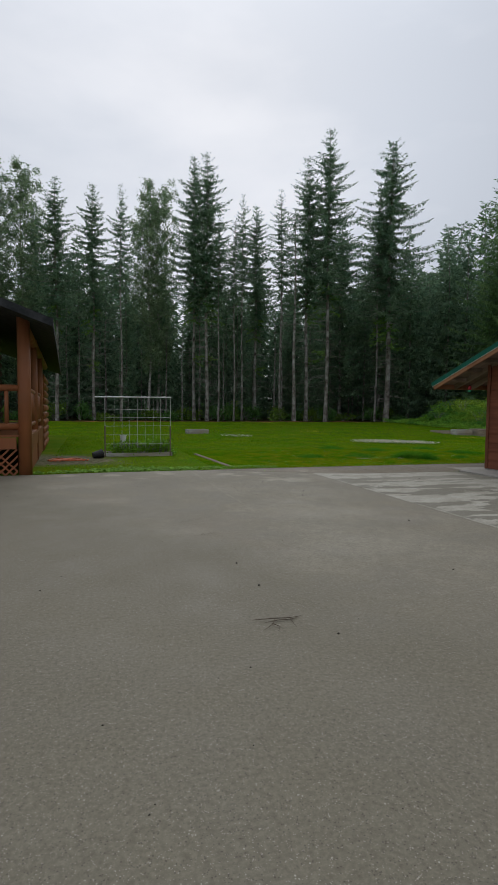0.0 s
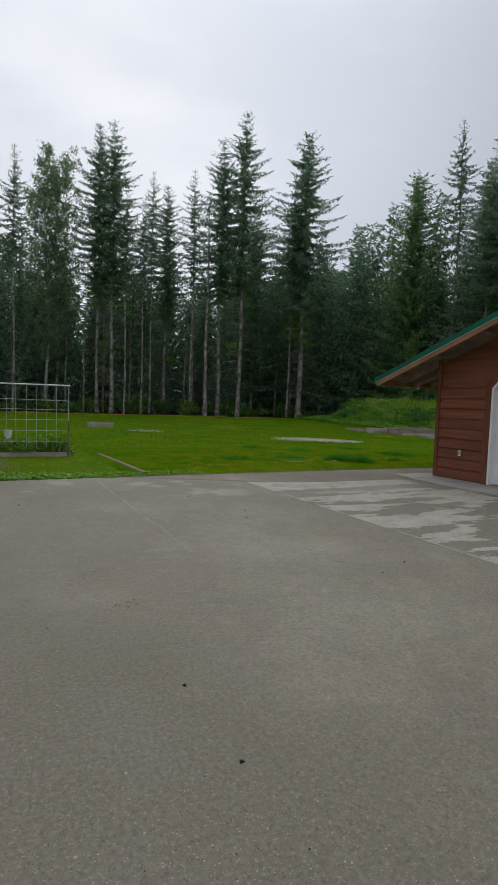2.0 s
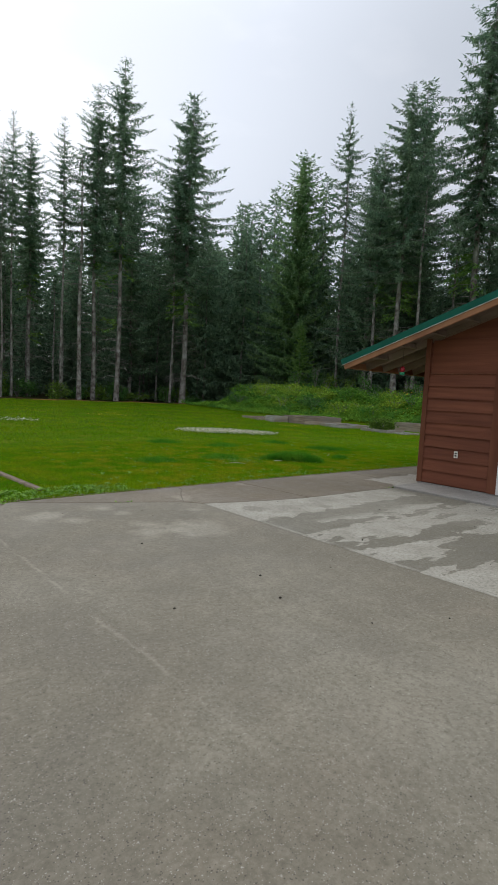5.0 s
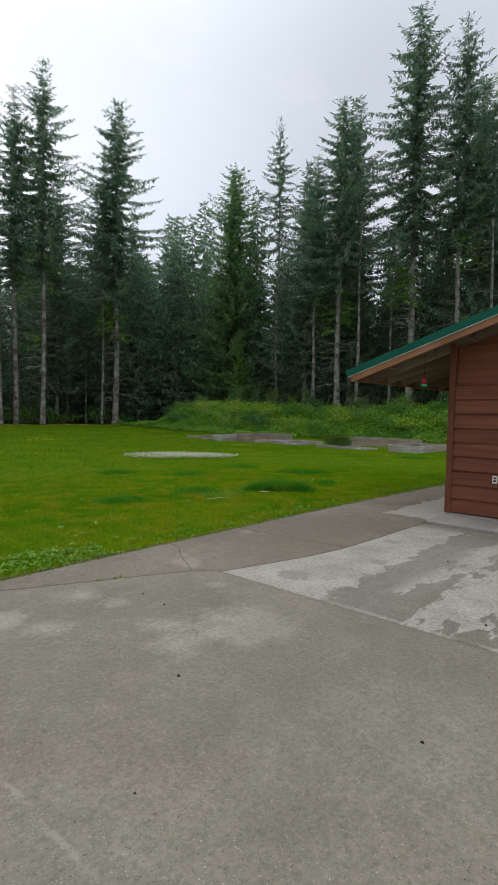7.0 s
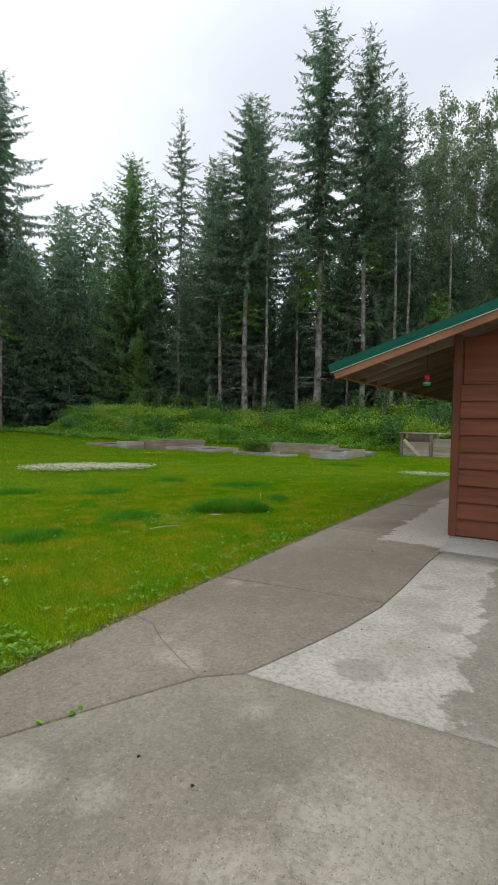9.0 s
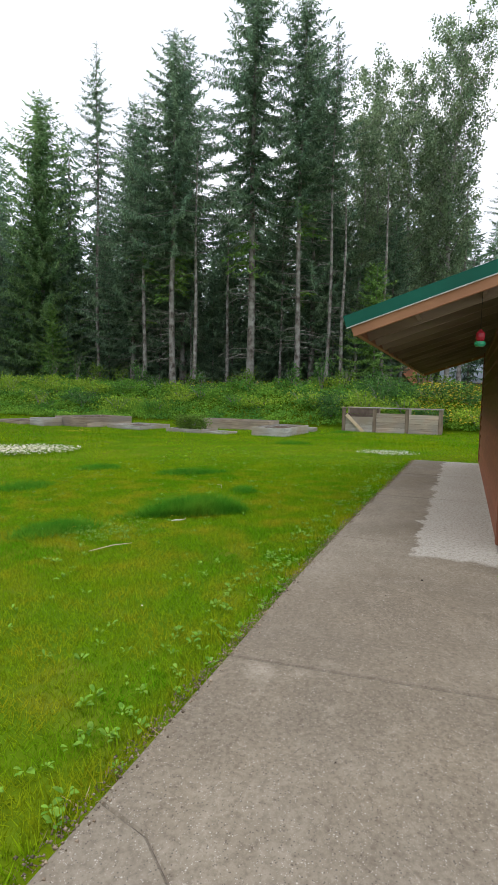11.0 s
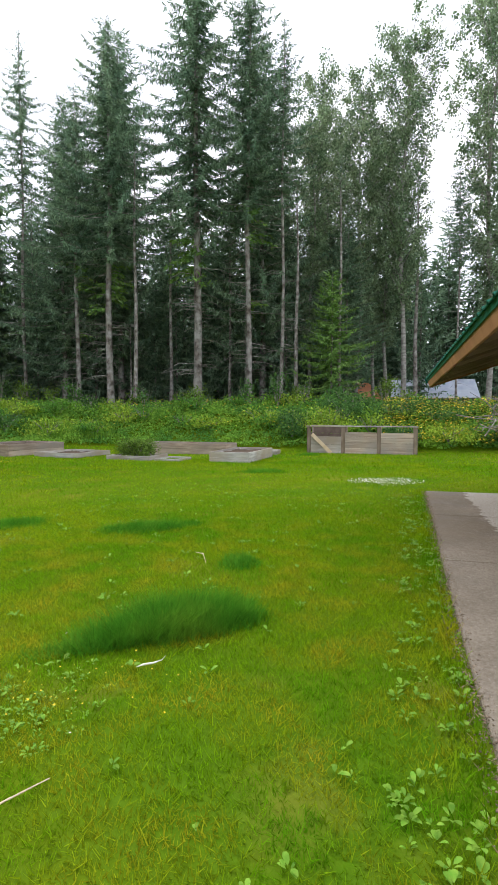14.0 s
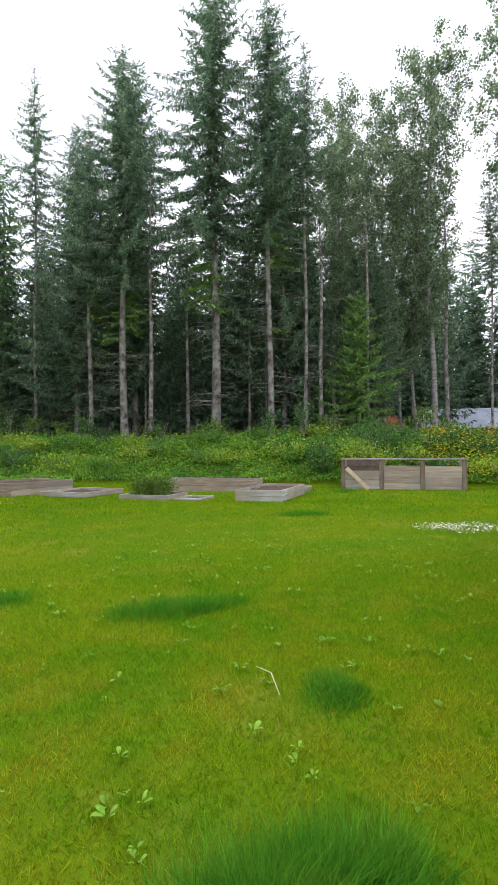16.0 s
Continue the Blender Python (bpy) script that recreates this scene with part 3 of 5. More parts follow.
for i in range(9):
    z = 0.075 + 0.213 * i
    bm = bmesh.new()
    lap(bm, "y", -0.07, DY0 + 0.105, z, plane=0.02)
    part("siding_board", bm, M_SIDING, garage)
    bm = bmesh.new()
    lap(bm, "y", DY1 - 0.105, -G_WID + 0.1, z, plane=0.02)
    part("siding_board", bm, M_SIDING, garage)
for i in range(12):
    z = 0.075 + 0.213 * i
    bm = bmesh.new()
    lap(bm, "x", 0.10, G_LEN - 0.1, z, plane=0.02)
    part("siding_board", bm, M_SIDING, garage)
board("upper_panel", (0.004, DY1 - 0.1, 2.012), (0.019, -0.1, G_TOP + 0.02), M_SIDING, garage)
board("drip_strip", (-0.012, DY0 + 0.105, 1.985), (0.012, -0.1, 2.012), M_TRIM, garage)
# corner boards
board("corner_board", (-0.028, -0.075, 0.06), (0.0, 0.02, G_TOP + 0.05), M_TRIM, garage)
board("corner_board", (-0.006, 0.0, 0.06), (0.10, 0.026, G_TOP + 0.02), M_TRIM, garage)
board("corner_board", (G_LEN - 0.10, -0.006, 0.06), (G_LEN + 0.008, 0.026, G_TOP), M_TRIM, garage)

# garage door with clipped upper corners
CH = 0.20


def clipped(bm, y0, y1, top, ch, w, x0, x1, foot=0.06):
    """A frame of three sides with its upper corners cut off."""
    outer = [(y0 + w, foot), (y0 + w, top - ch + w * 0.42), (y0 - ch + w * 0.42, top + w), (y1 + ch - w * 0.42, top + w), (y1 - w, top - ch + w * 0.42), (y1 - w, foot)]
    inner = [(y0, foot), (y0, top - ch), (y0 - ch, top), (y1 + ch, top), (y1, top - ch), (y1, foot)]
    vs = {}
    for k, ring in (("o", outer), ("i", inner)):
        for s, x in ((0, x0), (1, x1)):
            vs[k, s] = [bm.verts.new((x, y, z)) for y, z in ring]
    for i in range(5):
        bm.faces.new((vs["o", 0][i], vs["o", 0][i + 1], vs["i", 0][i + 1], vs["i", 0][i]))
        bm.faces.new((vs["o", 1][i], vs["i", 1][i], vs["i", 1][i + 1], vs["o", 1][i + 1]))
        bm.faces.new((vs["o", 0][i], vs["o", 1][i], vs["o", 1][i + 1], vs["o", 0][i + 1]))
        bm.faces.new((vs["i", 0][i], vs["i", 0][i + 1], vs["i", 1][i + 1], vs["i", 1][i]))
    for i in (0, 5):
        bm.faces.new((vs["o", 0][i], vs["i", 0][i], vs["i", 1][i], vs["o", 1][i]))
    bmesh.ops.recalc_face_normals(bm, faces=bm.faces[:])


bm = bmesh.new()
clipped(bm, DY0 - 0.07, DY1 + 0.07, DTOP - 0.01, CH, 0.165, -0.032, 0.02)
part("door_casing", bm, M_TRIM, garage, "dark brown door casing with clipped corners")
bm = bmesh.new()
clipped(bm, DY0 - 0.11, DY1 + 0.11, DTOP - 0.05, CH, 0.045, -0.04, 0.11)
part("door_stop", bm, M_WHITE, garage, "white inner frame")
door = board("garage_door", (0.115, DY1, 0.06), (0.15, DY0, DTOP + 0.04), M_DOOR, garage, label="white panelled overhead door")
rows, n_cols = 4, 6
pw = (DY0 - DY1 - 0.3) / n_cols
for r_i in range(rows):
    z0 = 0.07 + r_i * 0.535
    board("door_section", (0.098, DY1, z0), (0.116, DY0, z0 + 0.527), M_DOOR, door, bevel=0.004)
    for c_i in range(n_cols):
        y0 = DY1 + 0.15 + c_i * pw
        bm = bmesh.new()
        vs = box(bm, (0.088, y0 + 0.06, z0 + 0.09), (0.099, y0 + pw - 0.06, z0 + 0.44), None, 0.006)
        part("door_panel", bm, M_DOOR, door)
        bm = bmesh.new()
        box(bm, (0.083, y0 + 0.10, z0 + 0.13), (0.09, y0 + pw - 0.10, z0 + 0.40), None, 0.005)
        part("door_panel", bm, M_DOOR, door)

# roof: deck, metal sheet with ribs, rake and eave boards, rafters, lookouts
OVX, OVX2, OVY = -0.61, 0.75, 1.43


def tilt():
    """Frame on the near slope: x along the eave, y down the slope, z out of it, from the ridge."""
    return Matrix.Translation((0, RIDGE, roof_z(RIDGE))) @ Matrix.Rotation(-math.atan(SLOPE), 4, "X")


RUN = (OVY - RIDGE) * math.sqrt(1 + SLOPE * SLOPE)
T1 = tilt()
T2 = Matrix.Translation((0, RIDGE, roof_z(RIDGE))) @ Matrix.Rotation(math.pi, 4, "Z") @ Matrix.Rotation(-math.atan(SLOPE), 4, "X")
board("roof_deck", (OVX + 0.04, 0, -0.045), (G_LEN + OVX2 - 0.04, RUN - 0.04, -0.012), M_SOFFIT, garage, T1, 0.0, "raw board roof deck")
board("roof_deck", (-G_LEN - OVX2 + 0.04, 0, -0.045), (-OVX - 0.04, RUN - 0.04, -0.012), M_SOFFIT, garage, T2, 0.0)


def ribbed(bm, x0, x1, run, m):
    prof = []
    x = x0
    while x < x1 - 1e-6:
        prof += [(x, 0.0), (x + 0.16, 0.0), (x + 0.175, 0.019), (x + 0.205, 0.019), (x + 0.22, 0.0)]
        x += 0.2286
    prof.append((x1, 0.0))
    prof = [(min(a, x1), h) for a, h in prof]
    rows_ = []
    for y, dz in ((0, 0), (run, 0), (run, -0.010), (0, -0.010)):
        rows_.append([bm.verts.new(m @ Vector((a, y, h + dz))) for a, h in prof])
    for i in range(len(prof) - 1):
        for r0, r1 in ((0, 1), (1, 2), (2, 3)):
            bm.faces.new((rows_[r0][i], rows_[r0][i + 1], rows_[r1][i + 1], rows_[r1][i]))
    bmesh.ops.recalc_face_normals(bm, faces=bm.faces[:])


bm = bmesh.new()
ribbed(bm, OVX, G_LEN + OVX2, RUN + 0.03, T1)
part("roof_sheet", bm, M_GREEN, garage, "ribbed green metal roof sheet")
bm = bmesh.new()
ribbed(bm, -G_LEN - OVX2, -OVX, RUN + 0.03, T2)
part("roof_sheet", bm, M_GREEN, garage, "ribbed green metal roof sheet")
for T, xa, sgn in ((T1, OVX, 1), (T2, -OVX, -1), (T1, G_LEN + OVX2, -1), (T2, -G_LEN - OVX2, 1)):
    lo, hi = sorted((xa, xa + sgn * 0.038))
    board("rake_board", (lo, 0, -0.185), (hi, RUN, -0.062), M_FASCIA, garage, T, 0.004, "cedar rake board")
    lo, hi = sorted((xa - sgn * 0.014, xa + sgn * 0.002))
    board("rake_flashing", (lo, 0, -0.085), (hi, RUN + 0.04, 0.026), M_GREEN, garage, T, 0.002, "green metal rake trim")
    lo, hi = sorted((xa - sgn * 0.018, xa + sgn * 0.001))
    board("flashing_hem", (lo, 0, -0.094), (hi, RUN + 0.04, -0.085), M_WIRE, garage, T, 0.001, "pale folded hem of the trim")
    lo, hi = sorted((xa - sgn * 0.014, xa + sgn * 0.11))
    board("rake_cap", (lo, 0, 0.021), (hi, RUN + 0.04, 0.027), M_GREEN, garage, T, 0.001)
for T, x0, x1 in ((T1, OVX, G_LEN + OVX2), (T2, -G_LEN - OVX2, -OVX)):
    board("eave_board", (x0 + 0.04, RUN - 0.04, -0.165), (x1 - 0.04, RUN, -0.025), M_FASCIA, garage, T, 0.004, "cedar eave board")
    board("eave_flashing", (x0, RUN + 0.001, -0.055), (x1, RUN + 0.012, -0.012), M_GREEN, garage, T, 0.002)
    n_r = 15
    for i in range(n_r):
        x = (0.02 if T is T1 else -G_LEN + 0.02) + i * (G_LEN - 0.08) / (n_r - 1)
        board("rafter", (x, 0.05, -0.175), (x + 0.042, RUN - 0.042, -0.046), M_SOFFIT, garage, T, 0.003)
    for xs in ((OVX + 0.039, 0.0), (G_LEN, G_LEN + OVX2 - 0.039)):
        xs = xs if T is T1 else (-xs[1], -xs[0])
        for i in range(12):
            y = RUN - 0.6 - i * 0.61
            if y > 0.1:
                board("lookout", (xs[0], y, -0.15), (xs[1], y + 0.04, -0.046), M_SOFFIT, garage, T, 0.003)

# outlet on the front wall
outlet = empty_thing("outlet", "ivory outdoor outlet cover on the siding", "outlet", GM)
board("cover_plate", (-0.030, -0.735, 0.565), (-0.016, -0.665, 0.68), M_PLASTIC, outlet, bevel=0.004)
for z in (0.592, 0.632):
    board("socket", (-0.034, -0.718, z), (-0.0295, -0.682, z + 0.026), M_DARK, outlet, bevel=0.002, label="dark socket face")

# bird feeder hanging under the overhang
feeder = empty_thing("bird_feeder", "red hanging nectar feeder with a green base", "bird feeder", pose(9.08, 11.23, 0))
bm = bmesh.new()
for z0, z1, r0, r1 in ((2.0, 2.015, 0.026, 0.036), (2.015, 2.04, 0.036, 0.042), (2.04, 2.075, 0.042, 0.038), (2.075, 2.095, 0.038, 0.022), (2.095, 2.108, 0.022, 0.012)):
    rod(bm, (0, 0, z0), (0, 0, z1), r0, r1, 16)
part("bottle", bm, M_RED, feeder)
bm = bmesh.new()
rod(bm, (0, 0, 1.955), (0, 0, 1.975), 0.036, 0.05, 16)
rod(bm, (0, 0, 1.975), (0, 0, 2.0), 0.05, 0.044, 16)
part("base", bm, M_FEEDER_BASE, feeder, "green plastic base")
bm = bmesh.new()
rod(bm, (0, 0, 2.10), (0, 0, 2.46), 0.0025, n=5)
part("hanger", bm, M_DARK, feeder, "thin wire hanger")


# ---- raised beds and the compost bin ----
def ground_z(x, y):
    return float(height(x, y))


def raised_bed(label, x0, x1, y0, y1, h, wood, turn=0.0, rows_n=2, soil=True):
    cx, cy = (x0 + x1) / 2, (y0 + y1) / 2
    z = ground_z(cx, cy) - 0.02
    ob = empty_thing("raised_bed", label, "garden bed", pose(cx, cy, z, 0, 0, turn), group="raised beds")
    dx, dy, t = (x1 - x0) / 2, (y1 - y0) / 2, 0.045
    rh = h / rows_n
    for i in range(rows_n):
        a, b = i * rh, (i + 1) * rh - 0.006
        board("board", (-dx, -dy, a), (-dx + t, dy, b), wood, ob)
        board("board", (dx - t, -dy, a), (dx, dy, b), wood, ob)
        board("board", (-dx + t, -dy, a), (dx - t, -dy + t, b), wood, ob)
        board("board", (-dx + t, dy - t, a), (dx - t, dy, b), wood, ob)
    for sx in (-1, 1):
        for sy in (-1, 1):
            x, y = sx * (dx - t - 0.045), sy * (dy - t - 0.045)
            board("corner_post", (x - 0.044, y - 0.044, 0), (x + 0.044, y + 0.044, h - 0.02), wood, ob)
    if soil:
        n = 9
        xs, ys = np.linspace(-dx + t, dx - t, n), np.linspace(-dy + t, dy - t, n)
        X, Y = np.meshgrid(xs, ys, indexing="ij")
        rs = np.random.RandomState(int(abs(cx * 10)))
        Z = h - 0.09 + rs.uniform(-0.025, 0.03, X.shape)
        k = np.arange(n * n).reshape(n, n)
        q = np.stack([k[:-1, :-1], k[1:, :-1], k[1:, 1:], k[:-1, 1:]], -1).reshape(-1, 4)
        tagged(mesh_ob("soil", np.stack([X, Y, Z], -1).reshape(-1, 3), q, M_SOIL, ob), "dry brown soil")
    return ob


raised_bed("grey weathered board bed filled with soil", 22.55, 25.4, 17.15, 18.5, 0.36, M_GREYWOOD, -3)
raised_bed("long brown board bed before the bank", 25.7, 27.0, 18.9, 22.5, 0.44, M_BROWNWOOD, -3)
raised_bed("low grey board bed round a clipped shrub", 22.3, 23.7, 20.5, 22.1, 0.16, M_GREYWOOD, -3, 1)
raised_bed("very low grey timber frame in the lawn", 22.4, 23.5, 19.55, 20.4, 0.10, M_GREYWOOD, -3, 1, False)
raised_bed("low grey board bed beside the brown bed", 22.6, 24.6, 23.3, 25.1, 0.17, M_GREYWOOD, -8, 1)
raised_bed("brown board bed with tall sides on the lawn", 22.4, 25.0, 25.6, 27.7, 0.44, M_BROWNWOOD, -12)
raised_bed("square grey board box at a bed's end", 21.6, 22.6, 27.5, 28.4, 0.36, M_GREYWOOD, -12)
raised_bed("low brown timber bed sunk in the grass", 21.6, 23.2, 28.6, 30.6, 0.16, M_BROWNWOOD, -12, 1)
raised_bed("short grey timber end of a bed by the bank", 26.3, 27.0, 17.1, 17.7, 0.18, M_GREYWOOD, 0, 1)
raised_bed("small grey timber bed out on the lawn", 5.2, 6.4, 29.8, 30.5, 0.26, M_GREYWOOD, 4, 1)

bin_z = ground_z(27.9, 14) - 0.01
compost = empty_thing("compost_bin", "weathered three-bay board compost bin on the lawn", "compost bin", pose(27.75, 14.05, bin_z, 0, 0, -1))
post_y = (-2.1, -0.73, 0.66, 2.03)
for y in post_y:
    board("post", (-0.06, y - 0.075, 0), (0.08, y + 0.075, 1.07), M_POST, compost, bevel=0.012)
    board("rear_post", (1.22, y - 0.06, 0), (1.32, y + 0.06, 1.07), M_BROWNWOOD, compost, bevel=0.01)
for i in range(3):
    ya, yb = post_y[i] + 0.075, post_y[i + 1] - 0.075
    heights = (0.22, 0.21, 0.21, 0.20) if i == 0 else (0.23, 0.22, 0.22, 0.19) if i == 1 else (0.35, 0.33)
    z = 0.0
    for hh in heights:
        board("front_board", (-0.01, ya, z + 0.004), (0.03, yb, z + hh - 0.004), M_GREYWOOD if i == 2 else M_COMPOST, compost)
        z += hh
# rear and divider boards coloured dark to paint in the shade inside the bays
for i in range(3):
    board("rear_board", (1.20, -2.1, i * 0.26), (1.24, 2.03, i * 0.26 + 0.25), M_SHED_SHADED, compost)
board("rear_board", (1.20, 0.66, 0.78), (1.24, 2.03, 1.04), M_SHED_SHADED, compost)
for y in post_y:
    for i in range(3):
        board("divider_board", (0.09, y - 0.02, i * 0.27), (1.2, y + 0.02, i * 0.27 + 0.26), M_SHED_SHADED, compost)
board("top_rail", (-0.10, -2.2, 1.07), (0.06, -0.05, 1.10), M_GREYWOOD, compost)
board("top_rail", (-0.11, -0.05, 1.075), (0.05, 2.14, 1.105), M_GREYWOOD, compost)
board("top_rail", (1.18, -2.2, 1.07), (1.34, 2.14, 1.10), M_GREYWOOD, compost)
bm = bmesh.new()
box(bm, (-0.02, -0.07, 0), (0.02, 0.07, 1.08), None, 0.004)
plank = part("leaning_plank", bm, M_NEWWOOD)
plank.matrix_basis = Matrix.Translation((27.60, 15.17, bin_z + 0.02)) @ Matrix.Rotation(radians(-46), 4, "X") @ Matrix.Rotation(radians(3), 4, "Y")
tagged(plank, "pale fresh plank leaning on the compost bin", "plank")


# ---- vegetation ----
def foliage(name, base, way, side, length, width, material, parent=None, droop=0.0):
    """Many small pointed leaves or sprays: four corners each, folded along the middle."""
    base, way, side = (np.asarray(a, float) for a in (base, way, side))
    L, Wd = np.asarray(length, float)[:, None], np.asarray(width, float)[:, None]
    mid = base + way * L * 0.5
    tip = base + way * L
    if droop:
        tip = tip - np.array([0, 0, 1]) * L * droop
    v = np.stack([base, mid + side * Wd * 0.5, tip, mid - side * Wd * 0.5], 1).reshape(-1, 3)
    k = np.arange(len(base))[:, None] * 4
    f = np.concatenate([k + np.array([[0, 1, 2]]), k + np.array([[0, 2, 3]])], 1).reshape(-1, 3)
    return mesh_ob(name, v, f, material, parent)


def needles(name, base, way, side, length, width, material, parent=None):
    """Narrow tapering sprays, three corners each."""
    L, Wd = np.asarray(length, float)[:, None], np.asarray(width, float)[:, None]
    v = np.stack([base - way * L * 0.08, base + way * L * 0.45 + side * Wd, base + way * L], 1)
    v[:, 0] -= side * Wd * 0.5
    return mesh_ob(name, v.reshape(-1, 3), np.arange(len(base) * 3).reshape(-1, 3), material, parent)


def unit(a):
    return a / np.maximum(np.linalg.norm(a, axis=-1, keepdims=True), 1e-9)


def crossing(rs, way):
    """A random direction across each way."""
    return unit(np.cross(way, unit(rs.normal(size=way.shape))))


def tube(points, radii, n=7):
    P, R_ = np.asarray(points, float), np.asarray(radii, float)
    T = unit(np.gradient(P, axis=0))
    ref = np.array([1.0, 0, 0]) if abs(T[0][0]) < 0.8 else np.array([0, 1.0, 0])
    U = unit(np.cross(T, ref))
    V = np.cross(T, U)
    ang = np.linspace(0, 2 * np.pi, n, endpoint=False)
    v = P[:, None] + R_[:, None, None] * (np.cos(ang)[None, :, None] * U[:, None] + np.sin(ang)[None, :, None] * V[:, None])
    k = np.arange(len(P) * n).reshape(len(P), n)
    nxt = np.roll(k, -1, axis=1)
    f = np.stack([k[:-1], nxt[:-1], nxt[1:], k[1:]], -1).reshape(-1, 4)
    return v.reshape(-1, 3), f


def tubes(name, list_of, material, parent, smooth=True):
    vs, fs, o = [], [], 0
    for pts, rad, n in list_of:
        v, f = tube(pts, rad, n)
        vs.append(v), fs.append(f + o)
        o += len(v)
    return mesh_ob(name, np.concatenate(vs), np.concatenate(fs), material, parent, smooth)


def conifer(seed, label, h=25.0, r=2.6, crown=0.4, branches=150, taper=0.9, droop=0.25, spray=0.42, step=0.15, thick=0.19, needle=None, dead=26, lean=0.0, ratio=0.3, shoots=0):
    """A spruce: tapered trunk, dead snags below, whorled branches hung with sprays above."""
    rs = np.random.RandomState(seed)
    root = empty_thing("spruce", label, "tree", group="woodland trees")
    zz = np.linspace(-0.3, h, 12)
    wob = np.stack([0.06 * np.sin(zz * 0.4 + seed) + lean * zz, 0.06 * np.cos(zz * 0.33 + seed), zz], 1)
    rad = thick * np.clip(1 - zz / h, 0.0, 1) ** 0.8 + 0.012
    rad[0] *= 1.25
    tubes("trunk", [(wob, rad, 8)], M_BARK, root)
    base, way, side, length, width = [], [], [], [], []
    limbs = []
    for i in range(branches):
        f = (i + rs.uniform()) / branches
        lev = max(0.42, h * 0.018)
        z = h * (crown + (1 - crown) * f ** 0.95)
        z = min(h - 0.15, lev * round(z / lev) + rs.normal() * 0.07)
        k = (h - z) / (h * (1 - crown))
        L = r * (0.08 + 0.92 * min(1, k * 1.25) ** taper) * rs.uniform(0.55, 1.25) * (1.0 if k < 0.8 else 1.0 - 1.5 * (k - 0.8))
        L = max(L, 0.22)
        az = i * 2.39996 + rs.normal() * 0.35
        out = np.array([math.cos(az), math.sin(az), 0])
        tang = np.array([-out[1], out[0], 0])
        n = max(3, int(L / step))
        s = (np.arange(n) + 0.5) / n
        up0 = 0.45 * (1 - k) - droop * k
        c = np.array([np.interp(z, zz, wob[:, 0]), np.interp(z, zz, wob[:, 1]), z])
        rise = up0 * s - droop * 0.9 * s * (1 - s) * k + 0.22 * s * s * k
        pos = c + out * (s * L)[:, None] + np.array([0, 0, 1]) * (rise * L)[:, None]
        if k > 0.12 and i % 2 == 0 and dead:
            limbs.append((pos[[0, n // 2, -1]], [0.028 * L / r + 0.008, 0.014, 0.006], 4))
        for sg in (-1, 1):
            m = len(s)
            w_ = unit(out * rs.uniform(0.35, 0.8, (m, 1)) + sg * tang * rs.uniform(0.5, 1.0, (m, 1)) + np.array([0, 0, 1]) * rs.uniform(-0.85, 0.05, (m, 1)))
            base.append(pos + rs.normal(size=pos.shape) * 0.05), way.append(w_)
            length.append(spray * (1.1 - 0.6 * s) * rs.uniform(0.6, 1.35, m) * (0.45 + 0.55 * min(1, L / 1.2)))
        base.append(pos[-2:]), way.append(unit(np.repeat(out[None] + [[0, 0, up0 * 0.6 + 0.1]], 2, 0) + rs.normal(size=(2, 3)) * 0.15))
        length.append(np.full(2, spray * 0.9) * (0.5 + 0.5 * min(1, L)))
        if k > 0.15:
            q = rs.choice(n, max(1, int(n * 0.8)))
            base.append(pos[q]), way.append(unit(np.array([[0, 0, -1.0]]) + rs.normal(size=(len(q), 3)) * 0.3))
            length.append(spray * rs.uniform(0.5, 1.1, len(q)))
    # leader
    base.append(np.array([[wob[-1][0], wob[-1][1], h - 0.25]] * 3)), way.append(unit(np.array([[0, 0, 1.0]] * 3) + rs.normal(size=(3, 3)) * 0.08)), length.append(np.array([0.34, 0.26, 0.2]))
    base, way, length = np.concatenate(base), np.concatenate(way), np.concatenate(length)
    tagged(needles("crown", base, way, crossing(rs, way), length, length * ratio, needle or M_NEEDLE, root), kind="stuff")
    for i in range(dead):
        z = rs.uniform(h * 0.07, h * crown * 1.1)
        az = rs.uniform(0, 6.28)
        L = rs.uniform(0.5, 2.3)
        out = np.array([math.cos(az), math.sin(az), 0])
        c = np.array([np.interp(z, zz, wob[:, 0]), np.interp(z, zz, wob[:, 1]), z])
        limbs.append((np.array([c, c + out * L * 0.55 + [0, 0, rs.uniform(-0.1, 0.06) * L], c + out * L + [0, 0, rs.uniform(-0.32, -0.05) * L]]), [0.024, 0.016, 0.005], 3))
    if limbs:
        tagged(tubes("branch", limbs, M_TWIG, root), kind="stuff")
    # short bright shoots on the bare trunk
    tip, out_way, size_ = [], [], []
    for i in range(shoots):
        z = h * crown * rs.uniform(0.45, 1.1)
        az = rs.uniform(0, 6.28)
        for j in range(5):
            a_ = az + rs.normal() * 0.6
            d_ = np.array([math.cos(a_), math.sin(a_), rs.uniform(-0.5, 0.1)])
            n = 7
            pos = np.array([np.interp(z, zz, wob[:, 0]), np.interp(z, zz, wob[:, 1]), z + rs.normal() * 0.2]) + d_ * np.linspace(0.2, rs.uniform(0.7, 1.5), n)[:, None]
            for sg in range(3):
                tip.append(pos), out_way.append(unit(d_ + rs.normal(size=(n, 3)) * 0.6 + [0, 0, -0.3])), size_.append(0.30 * rs.uniform(0.6, 1.3, n))
    if shoots:
        tip, out_way, size_ = np.concatenate(tip), np.concatenate(out_way), np.concatenate(size_)
        tagged(needles("green_shoot", tip, out_way, crossing(rs, out_way), size_, size_ * 0.25, M_NEEDLE_LIGHT, root), "bright green shoots on the trunk", kind="stuff")
    return root


